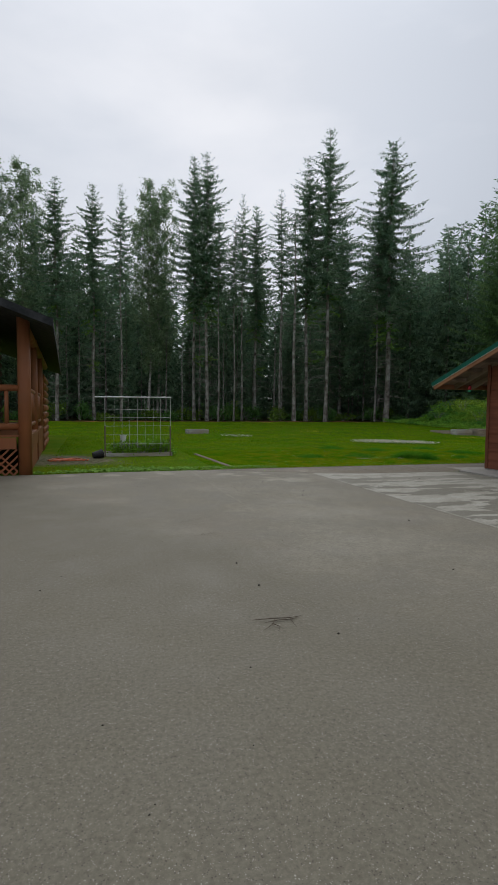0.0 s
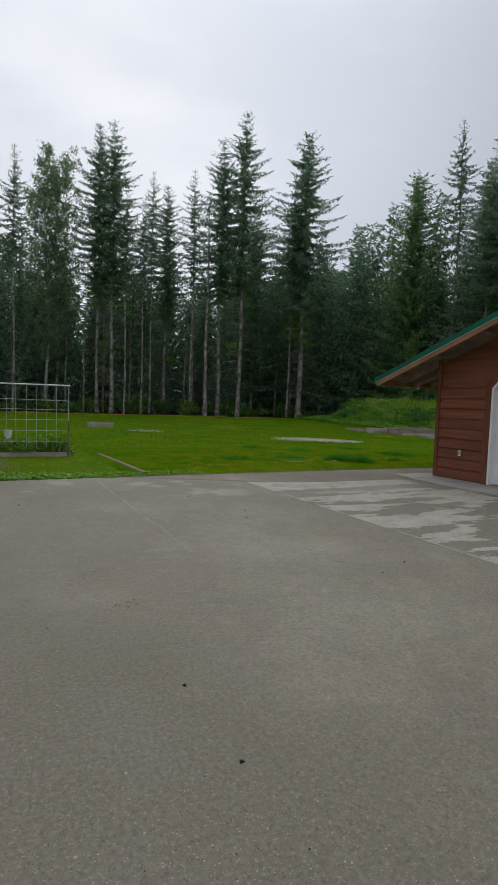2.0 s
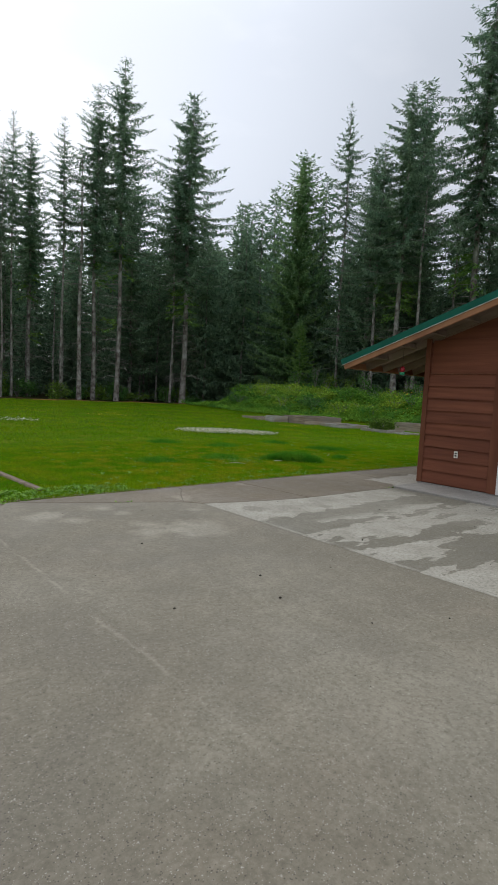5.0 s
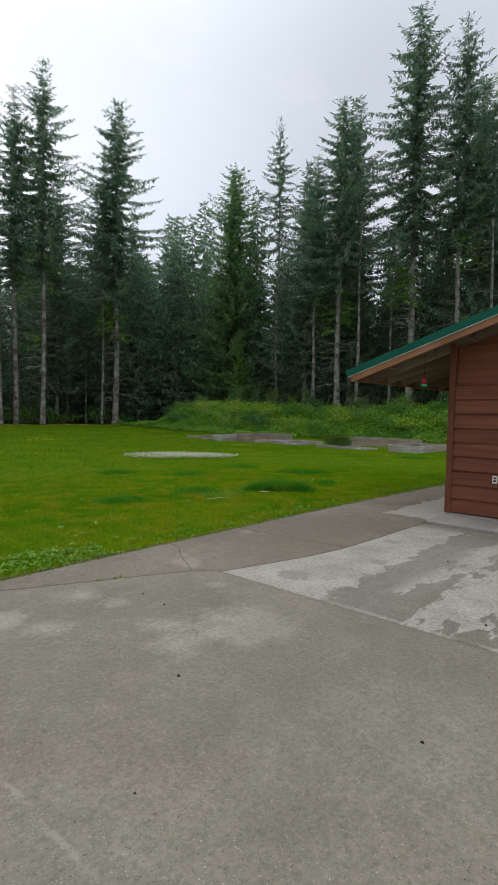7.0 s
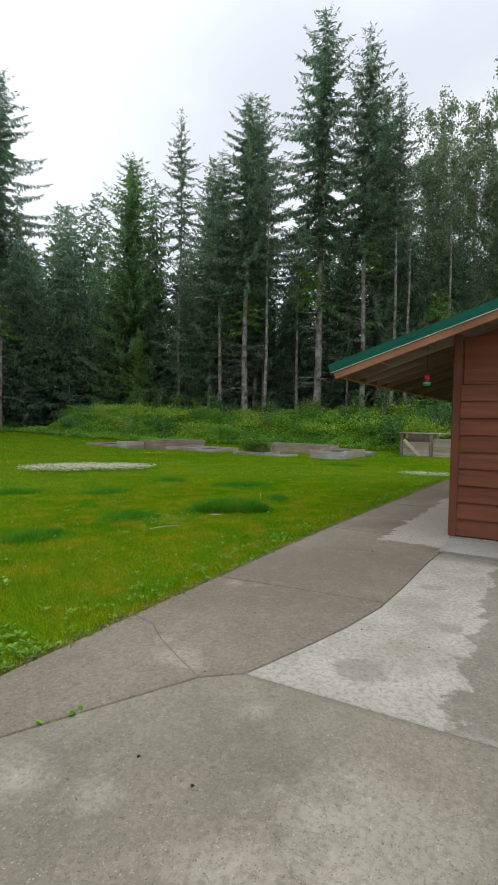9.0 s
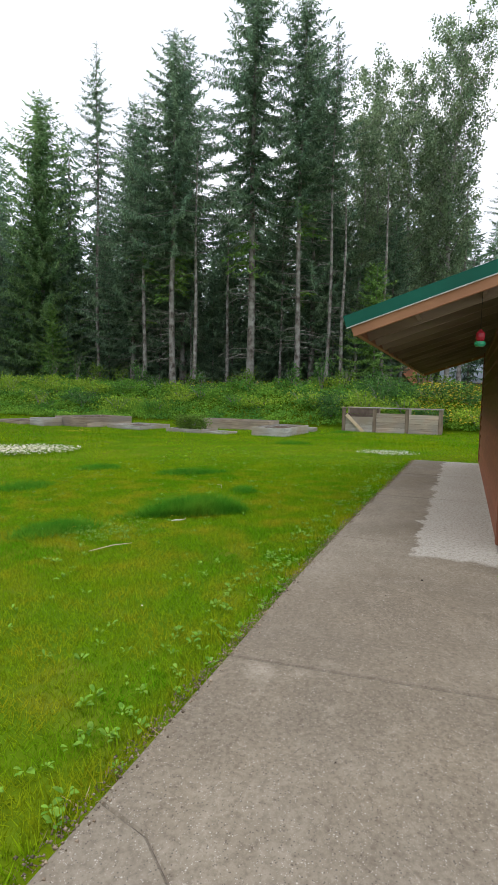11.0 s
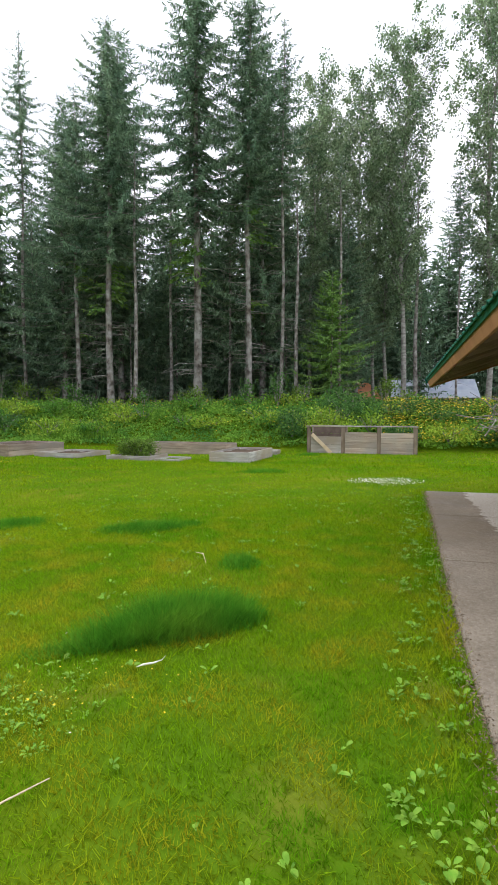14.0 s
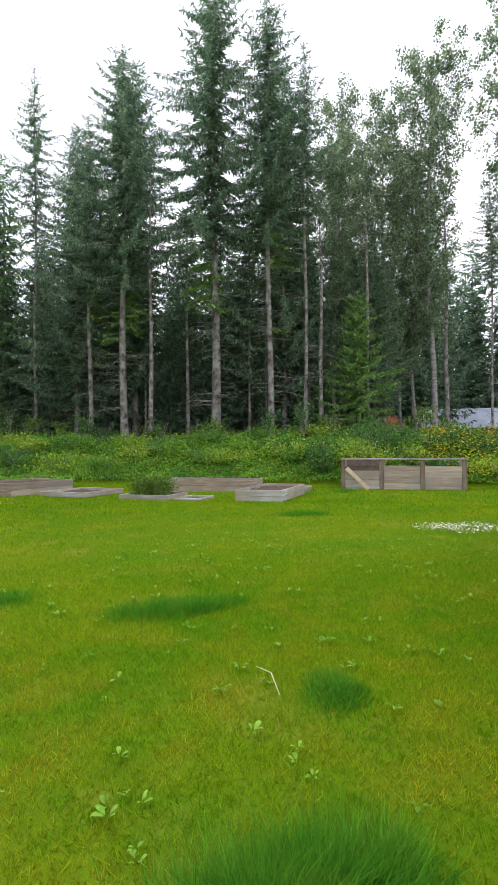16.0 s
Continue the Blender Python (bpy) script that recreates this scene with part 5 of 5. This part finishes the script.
ex = rs.uniform(2.4, 17.1, 5200)
ep = np.stack([ex, lawn_edge(ex) + rs.normal(size=5200) * 0.03 + 0.005], 1)
M_CRUMB = surface("edge_crumbs", (0.13, 0.095, 0.06), (0.30, 0.235, 0.165), 40, 0.95, 0, island=0.5)
crumbs("edge_gravel", "brown soil crumbs and gravel along the path's edge", ep, 0.003, 0.011, M_CRUMB)
cl = patch(8.5, 14.8, 0.6, 0.4, -0.5, 150)
rosettes("clover_leaves", "bright patch of small buttercup leaves", cl, M_WEED, 0.024, 6)


# weeds over the bank
def bank_plants(name, label, n, x0, x1, y0, y1, tall, leaf, material, zlim=(0.02, 2.9)):
    p = scatter(n, x0, x1, y0, y1)
    h_ = height(p[:, 0], p[:, 1])
    ok = (h_ > zlim[0]) & (h_ < zlim[1])
    p, h_ = p[ok], h_[ok]
    # clumpy canopy surface
    bump_ = 0.5 + 0.5 * np.sin(p[:, 0] * 1.9 + 1.3 * np.sin(p[:, 1] * 0.8)) * np.sin(p[:, 1] * 1.55 + 0.9 * np.sin(p[:, 0]))
    bump_ = bump_ * (0.7 + 0.3 * np.sin(p[:, 1] * 4.1 + p[:, 0] * 3.3))
    z = h_ + tall * (0.25 + 0.75 * bump_) * rs.uniform(0.05, 1.0, len(p)) ** 0.4
    way = unit(rs.normal(size=(len(p), 3)) * [1, 1, 0.5] + [-0.3, 0, 0.1])
    ln = leaf * rs.uniform(0.5, 1.4, len(p))
    ob = foliage(name, np.stack([p[:, 0], p[:, 1], z], 1), way, crossing(rs, way), ln, ln * 0.6, material, None, 0.2)
    return tagged(ob, label, "weeds", kind="stuff")


bank_plants("bank_weeds", "dense leafy green weeds covering the bank", 110000, 26.0, 35.0, 3, 44, 0.52, 0.13, M_BANK)
bank_plants("bank_weeds", "taller bushy weeds on top of the bank", 24000, 28.5, 36.0, 3, 43, 0.9, 0.15, M_BANK, (1.2, 3.2))
blossoms("bank_flowers", "yellow flowers among the weeds of the bank", scatter(5200, 29.4, 34, 4, 13.2), M_YELLOW, 0.07, 0.62)
blossoms("bank_flowers", "sparse yellow flowers among the weeds of the bank", scatter(500, 29.6, 34, 15, 27), M_YELLOW, 0.07, 0.6)


def shrub(name, label, x, y, a, b, hgt, n, leaf, material, boxy=0.0, z=None):
    z = ground_z(x, y) if z is None else z
    root = empty_thing(name, label, "shrub", pose(x, y, z))
    stems = []
    for i in range(9):
        az = i * 2.4
        tip = np.array([math.cos(az) * a * 0.6, math.sin(az) * b * 0.6, hgt * 0.8])
        stems.append((np.array([[0, 0, -0.05], tip * [0.5, 0.5, 0.6], tip]), [0.02, 0.012, 0.005], 5))
    tagged(tubes("stem", stems, M_TWIG, root), kind="stuff")
    d = unit(rs.normal(size=(n, 3)))
    if not boxy:
        k_ = 9
        ctr = rs.uniform(-0.75, 0.75, (k_, 3)) * [a, b, hgt * 0.42] + [0, 0, hgt * 0.42]
        pick = rs.randint(0, k_, n)
        p = ctr[pick] + rs.normal(size=(n, 3)) * np.array([a, b, hgt * 0.5]) * rs.uniform(0.18, 0.34, (k_, 1))[pick]
        p[:, 2] = np.abs(p[:, 2])
        way = unit(rs.normal(size=(n, 3)) + [0, 0, 0.2])
        ln = leaf * rs.uniform(0.6, 1.3, n)
        foliage("leaves", p, way, crossing(rs, way), ln, ln * 0.6, material, root)
        return root
    if boxy:
        d = d / np.maximum(np.abs(d).max(1, keepdims=True), 1e-6) * boxy + d * (1 - boxy)
    rr = rs.uniform(0.55, 1.0, (n, 1)) * (0.8 + 0.2 * np.sin(d[:, :1] * 7 + d[:, 1:2] * 5))
    p = d * rr * np.array([a, b, hgt / 2]) + [0, 0, hgt / 2]
    way = unit(d + rs.normal(size=(n, 3)) * 0.7)
    ln = leaf * rs.uniform(0.6, 1.3, n)
    foliage("leaves", p, way, crossing(rs, way), ln, ln * 0.6, material, root)
    return root


shrub("clipped_shrub", "low clipped dark green shrub in a raised bed", 23.0, 21.35, 0.55, 0.72, 0.62, 5200, 0.06, M_SHRUB, 0.8, ground_z(23, 21.3) + 0.05)
for x, y, w, hgt, mat_ in ((30.2, 17.2, 0.9, 1.3, M_BUSH_DARK), (30.6, 15.6, 1.1, 1.5, M_BUSH_BRIGHT), (29.9, 12.4, 0.8, 1.1, M_BUSH_DARK), (30.2, 10.4, 0.9, 1.0, M_BUSH_BRIGHT), (31.5, 15.0, 1.2, 1.3, M_BUSH_DARK)):
    shrub("bank_bush", "leafy green bush growing on the bank", x, y, w, w, hgt, 1600, 0.11, mat_)
bank_mats = (M_BUSH_DARK, M_BUSH_BRIGHT, M_BANK, M_BUSH_BRIGHT, M_BANK)
bank_words = {M_BUSH_DARK: "dark green leafy bush on the bank", M_BUSH_BRIGHT: "bright yellow-green bush on the bank", M_BANK: "leafy green bush growing on the bank"}
for i in range(58):
    y = 5 + i * 0.62 + rt.uniform(-0.5, 0.5)
    x = 29.2 - 2.4 * float(step01((y - 24) / 12)) + rt.uniform(0.9, 5.2)
    mat_ = rt.choice(bank_mats)
    shrub("bank_bush", bank_words[mat_], x, y, rt.uniform(0.5, 1.1), rt.uniform(0.8, 1.6), rt.uniform(0.55, 1.2), 850, 0.12, mat_)
for i in range(16):
    y = 12 + i * 1.75 + rt.uniform(-0.6, 0.6)
    shrub("wood_edge_shrub", "thin leafy sapling at the edge of the trees", 33.9 + rt.uniform(-0.5, 0.8), y, rt.uniform(0.4, 0.9), 0.7, rt.uniform(1.2, 2.6), 420, 0.15, rt.choice((M_BUSH_DARK, M_SHRUB)))
for i in range(22):
    x = -9 + i * 2.0 + rt.uniform(-0.7, 0.7)
    shrub("wood_edge_shrub", "low green undergrowth at the foot of the trees", x, rt.uniform(48.5, 51), rt.uniform(0.7, 1.6), 0.9, rt.uniform(0.7, 1.9), 700, 0.2, M_SHRUB if i % 2 else M_BUSH_DARK)
# seedling corn-like leaves on the bank's foot
p = patch(29.6, 28.0, 0.8, 2.6, 0.1, 600)
blades_mesh("tall_weeds", "pale upright leafy stems at the foot of the bank", p, 0.75, 0.06, M_WEED, 0.6)

# ---- house porch ----
HM = pose(-1.4, 12.45, 0, 0, 0, 2.5)
house = empty_thing("log_house", "log house with an orange-stained porch and dark roof", "house", HM)
DECK = 0.86


def log(name, a, b, r, parent, n=12, label=""):
    bm = bmesh.new()
    rod(bm, a, b, r, r * 0.96, n)
    for f in bm.faces:
        f.smooth = len(f.verts) == 4
    return part(name, bm, M_LOG, parent, label)


for y in (0.0, 3.4, 6.8):
    log("porch_post", (0, y, 0.0), (0, y, 3.40), 0.14 if y == 0 else 0.115, house)
log("porch_post", (-3.6, 0, 0), (-3.6, 0, 3.45), 0.16, house)
board("deck", (-8, -0.05, DECK - 0.04), (0.1, 12, DECK), M_LOG, house)
board("rim_board", (-8, -0.09, 0.56), (-0.17, -0.05, DECK - 0.045), M_LOG, house)
board("rim_board", (0.06, 0.2, 0.5), (0.10, 12, DECK - 0.045), M_LOG, house)
for y0, y1 in ((0, 3.4), (3.4, 6.8)):
    for z in (1.05, 1.88):
        log("rail", (0, y0, z), (0, y1, z), 0.06, house)
    for i in range(1, 9):
        y = y0 + i * (y1 - y0) / 9
        log("baluster", (0, y, 1.05), (0, y, 1.88), 0.04, house, 8)
for z in (1.05, 1.88):
    log("rail", (-3.6, 0, z), (0, 0, z), 0.075, house)
for i in range(1, 10):
    log("baluster", (-3.6 + i * 0.36, 0, 1.05), (-3.6 + i * 0.36, 0, 1.88), 0.045, house, 8)
for s in (-1, 1):
    bm = bmesh.new()
    for i in range(28):
        x0 = -4.4 + i * 0.16
        a, b = (x0, x0 + s * 0.56)
        box(bm, (-0.02, -0.004, 0), (0.02, 0.004, 0.79), Matrix.Translation((a, -0.06 - 0.005 * s, 0.0)) @ Matrix.Rotation(s * radians(45), 4, "Y"))
    geom = bm.verts[:] + bm.edges[:] + bm.faces[:]
    r_ = bmesh.ops.bisect_plane(bm, geom=geom, plane_co=(-0.15, 0, 0), plane_no=(1, 0, 0), clear_outer=True)
    part("lattice", bm, M_LOG, house, "crossed lattice skirt under the deck")
for i in range(10):
    log("wall_log", (-0.0, 7.0, 0.1 + i * 0.27), (0.0, 12.0, 0.1 + i * 0.27), 0.15, house)
# inner porch logs in dark brown: the roof's shade is put into their colour
for i in range(12):
    for p0, p1 in (((-8, 1.5), (-1.3, 1.5)), ((-1.3, 1.5), (-1.3, 7.0))):
        bm = bmesh.new()
        rod(bm, (*p0, 0.95 + i * 0.27), (*p1, 0.95 + i * 0.27), 0.15, 0.15, 10)
        part("wall_log", bm, M_SHED_SHADED, house)
win = board("window", (-1.2, 4.0, 1.7), (-1.12, 5.6, 2.9), M_DARK, house)
board("pane", (-1.12, 4.06, 1.76), (-1.105, 5.54, 2.84), M_GLASS, win)
# roof with its gable towards the drive
HS = 0.36
for s, xr in ((1, 0.62), (-1, -9.1)):
    bm = bmesh.new()
    x_mid, z_e = -4.25, 3.13
    z_r = z_e + HS * (0.62 - x_mid)
    vs = []
    for y in (-0.75, 16.0):
        vs.append([bm.verts.new(c) for c in ((xr, y, z_e), (x_mid, y, z_r), (x_mid, y, z_r + 0.2), (xr, y, z_e + 0.16))])
    a, b = vs
    bm.faces.new(a), bm.faces.new(b[::-1])
    for i in range(4):
        bm.faces.new((a[i], b[i], b[(i + 1) % 4], a[(i + 1) % 4]))
    bmesh.ops.recalc_face_normals(bm, faces=bm.faces[:])
    part("roof", bm, M_SHINGLE, house, "dark shingled roof slope")
log("eave_beam", (0, 0.1, 3.20), (0, 12, 3.20), 0.12, house)
board("side_skirt", (0.055, 0.25, 0.0), (0.085, 12, 0.49), M_LOG, house)
# gable wall takes the same dark tone, shade under the roof as colour
board("gable_wall", (-7.6, 2.5, 3.3), (-1.3, 2.7, 3.64), M_SHED_SHADED, house)

# ---- trellis bed, bucket, pot and cord by the house ----
trellis_z = ground_z(1.4, 16.8)
trellis = empty_thing("trellis", "tall wire trellis with a white top bar over a bed", "trellis", pose(0.36, 16.85, trellis_z))
for x in (0.02, 2.02):
    board("post", (x - 0.02, -0.02, 0), (x + 0.02, 0.02, 0.95), M_POST, trellis)
    bm = bmesh.new()
    rod(bm, (x, 0, 0.9), (x, 0, 1.83), 0.009, n=6)
    part("upright", bm, M_WIRE, trellis)
bm = bmesh.new()
rod(bm, (-0.28, 0, 1.84), (2.05, 0, 1.86), 0.016, n=8)
part("top_bar", bm, M_WHITE, trellis, "white plastic top bar")
for z in (0.4, 0.68, 0.95, 1.22, 1.47):
    bm = bmesh.new()
    rod(bm, (0, 0, z), (2.04, 0, z + rt.uniform(-0.02, 0.02)), 0.0055, n=5)
    part("wire", bm, M_WIRE, trellis)
for i in range(7):
    bm = bmesh.new()
    x = 0.28 + i * 0.24
    rod(bm, (x, 0, 0.25), (x + rt.uniform(-0.03, 0.03), 0, 1.83), 0.0045, n=5)
    part("cord", bm, M_WIRE, trellis)
raised_bed("low grey timber bed under the trellis", 0.3, 2.45, 16.85, 17.6, 0.14, M_GREYWOOD, 0, 1)
for x in (0.75, 0.95, 1.2, 1.45, 1.65, 1.9, 2.1, 2.25):
    shrub("bean_plant", "climbing leafy bean plant on the trellis", x, 17.0, 0.28, 0.16, rt.uniform(0.35, 0.6), 240, 0.09, M_WEED, 0, trellis_z + 0.05)
bucket = empty_thing("bucket", "white plastic bucket on a garden bed", "bucket", pose(0.95, 17.35, trellis_z))
bm = bmesh.new()
rod(bm, (0, 0, 0.42), (0, 0, 0.64), 0.08, 0.1, 16)
part("tub", bm, M_WHITE, bucket)
bm = bmesh.new()
rod(bm, (0, 0, 0.63), (0, 0, 0.655), 0.108, 0.108, 16)
part("rim", bm, M_WHITE, bucket)
bm = bmesh.new()
box(bm, (-0.12, -0.12, 0.1), (0.12, 0.12, 0.42), None, 0.01)
part("block", bm, M_GREYWOOD, bucket, "grey block under the bucket")
pot = empty_thing("plant_pot", "black plastic pot lying beside the bed", "pot", pose(0.15, 16.4, trellis_z + 0.12, 0, 80, 20))
bm = bmesh.new()
rod(bm, (0, 0, -0.14), (0, 0, 0.14), 0.09, 0.125, 14)
part("tub", bm, M_DARK, pot)
bm = bmesh.new()
rod(bm, (0, 0, 0.12), (0, 0, 0.15), 0.135, 0.135, 14)
part("rim", bm, M_DARK, pot)
cord_pts = [(-1.05 + 0.75 * (i / 90) + 0.22 * math.sin(i * 0.52), 15.75 + 0.33 * math.cos(i * 0.47), ground_z(0, 15) + 0.03 + 0.03 * math.sin(i * 1.3) ** 2) for i in range(90)]
tagged(tubes("extension_cord", [(np.array(cord_pts), [0.014] * 90, 6)], M_ORANGE, None), "orange cord lying in loops on the grass", "cord")
bm = bmesh.new()
box(bm, (-0.06, -2.0, -0.03), (0.06, 2.0, 0.04), None, 0.02)
kerb = part("edging_timber", bm, M_POST)
kerb.matrix_basis = pose(3.35, 15.25, ground_z(3.35, 15) - 0.005, 0, 0, 2.5)
tagged(kerb, "grey timber edging half buried in the lawn", "edging")

# ---- sheds beyond the bank ----
def shed(name, label, x, y, w, d, eave, ridge, roof_mat, turn=0.0):
    z = ground_z(x, y)
    ob = empty_thing(name, label, "shed", pose(x, y, z - 0.1, 0, 0, turn))
    board("wall", (-d / 2, -w / 2, 0), (d / 2, w / 2, eave), M_SHED_SHADED, ob, bevel=0)
    for s in (-1, 1):
        bm = bmesh.new()
        xs = s * (d / 2 + 0.3)
        vs = [[bm.verts.new(c) for c in ((xs, yy, eave - 0.1), (0, yy, ridge), (0, yy, ridge + 0.06), (xs, yy, eave - 0.04))] for yy in (-w / 2 - 0.3, w / 2 + 0.3)]
        a, b = vs
        bm.faces.new(a), bm.faces.new(b[::-1])
        for i in range(4):
            bm.faces.new((a[i], b[i], b[(i + 1) % 4], a[(i + 1) % 4]))
        bmesh.ops.recalc_face_normals(bm, faces=bm.faces[:])
        part("roof", bm, roof_mat, ob, "sheet roof slope")
    return ob


shed("metal_roofed_shed", "low shed with a pale blue-grey metal roof behind trees", 55.5, 9.3, 6.4, 6.0, 0.75, 2.35, M_PALE_ROOF)
shed("small_brown_shed", "small brown shed half hidden behind the bank", 50.5, 15.3, 2.4, 2.4, 0.6, 1.95, M_LOG, 60)
shed("pale_roofed_shed", "far shed with a pale roof deep in the wood", 43.6, 65.2, 3.6, 3.0, 4.0, 5.6, M_PALE_ROOF, 55)

# brush pile
pile = []
for i in range(300):
    c = np.array([rs.normal() * 0.9, rs.normal() * 1.0, abs(rs.normal()) * 0.6 + 0.05])
    w_ = unit(rs.normal(size=3) * [1, 1, 0.45])
    L = rs.uniform(0.5, 1.5)
    mid_ = c + rs.normal(size=3) * 0.12
    pile.append((np.array([c - w_ * L / 2, mid_, c + w_ * L / 2]), [0.025, 0.02, 0.008], 5))
brush = tubes("brush_pile", pile, M_TWIG, None)
brush.matrix_basis = pose(30.4, 7.1, ground_z(30.4, 7.1) + 0.55)
tagged(brush, "heap of dry grey branches and roots", "brush pile", kind="stuff")

# ---- litter ----
twig = [(np.array([(1.04, 3.43, 0.008), (1.10, 3.405, 0.016), (1.19, 3.41, 0.014), (1.28, 3.385, 0.016), (1.35, 3.40, 0.010), (1.41, 3.42, 0.006)]), [0.0015, 0.003, 0.0035, 0.0035, 0.0025, 0.0012], 6),
        (np.array([(1.12, 3.365, 0.006), (1.22, 3.375, 0.012), (1.31, 3.372, 0.010), (1.37, 3.395, 0.006)]), [0.0012, 0.0025, 0.0025, 0.0012], 5),
        (np.array([(1.21, 3.40, 0.018), (1.16, 3.31, 0.015), (1.08, 3.25, 0.006)]), [0.0028, 0.002, 0.0012], 5),
        (np.array([(1.31, 3.395, 0.018), (1.30, 3.32, 0.02), (1.31, 3.24, 0.006)]), [0.0028, 0.002, 0.0012], 5),
        (np.array([(1.16, 3.33, 0.015), (1.20, 3.27, 0.01), (1.17, 3.22, 0.005)]), [0.003, 0.002, 0.0015], 5)]
tagged(tubes("fallen_twig", twig, M_TWIG_DARK, None), "forked dry twig lying on the concrete", "twig")
stick_z = ground_z(8, 14.4)
tagged(tubes("stick", [(np.array([(7.75, 14.52, stick_z + 0.03), (7.95, 14.40, stick_z + 0.05), (8.15, 14.32, stick_z + 0.03)]), [0.003, 0.0045, 0.003], 6)], M_NEWWOOD, None), "thin pale stick lying in the grass", "stick")
tagged(tubes("stick", [(np.array([(11.3, 14.75, stick_z + 0.02), (11.5, 14.85, stick_z + 0.06), (11.62, 14.98, stick_z + 0.04)]), [0.0025, 0.0035, 0.002], 6)], M_NEWWOOD, None), "thin curved dry stalk in the grass", "stick")
chip = tubes("wood_chip", [(np.array([(9.08, 14.40, stick_z + 0.045), (9.11, 14.37, stick_z + 0.05), (9.15, 14.33, stick_z + 0.045), (9.19, 14.29, stick_z + 0.05), (9.22, 14.28, stick_z + 0.065)]), [0.002, 0.0065, 0.006, 0.0025, 0.0012], 7)], M_WHITE_FLOWER, None)
tagged(chip, "small pale strip of wood lying on the grass", "wood strip")
grit = rs.uniform((-3, 0.3), (8.4, 12.2), (420, 2))
v, f, o = [], [], 0
cube = np.array([(-1, 0, 0), (0.4, -0.9, 0), (0.6, 0.8, 0), (0, 0, 0.9)])
tri_ = np.array([(0, 1, 3), (1, 2, 3), (2, 0, 3), (0, 2, 1)])
for x, y in grit:
    a = rs.uniform(0, 6.28)
    s = 0.004 + 0.012 * rs.uniform() ** 5
    c_, s_ = math.cos(a), math.sin(a)
    q = cube * s
    v.append(np.stack([x + q[:, 0] * c_ - q[:, 1] * s_, y + q[:, 0] * s_ + q[:, 1] * c_, q[:, 2] + 0.001], 1))
    f.append(tri_ + o)
    o += 4
M_GRIT = surface("grit", (0.02, 0.016, 0.012), (0.05, 0.04, 0.03), 30, 0.9, 0)
tagged(mesh_ob("grit", np.concatenate(v), np.concatenate(f), M_GRIT), "dark grit and spruce litter on the concrete", "grit", kind="stuff")
for px, py, pn in ((1.2, 6.8, 45), (1.28, 6.0, 30)):
    crumbs("pitted_spot", "dark crumbs in a pitted spot of the concrete", patch(px, py, 0.28, 0.07, 0.5, pn), 0.002, 0.007, M_GRIT)
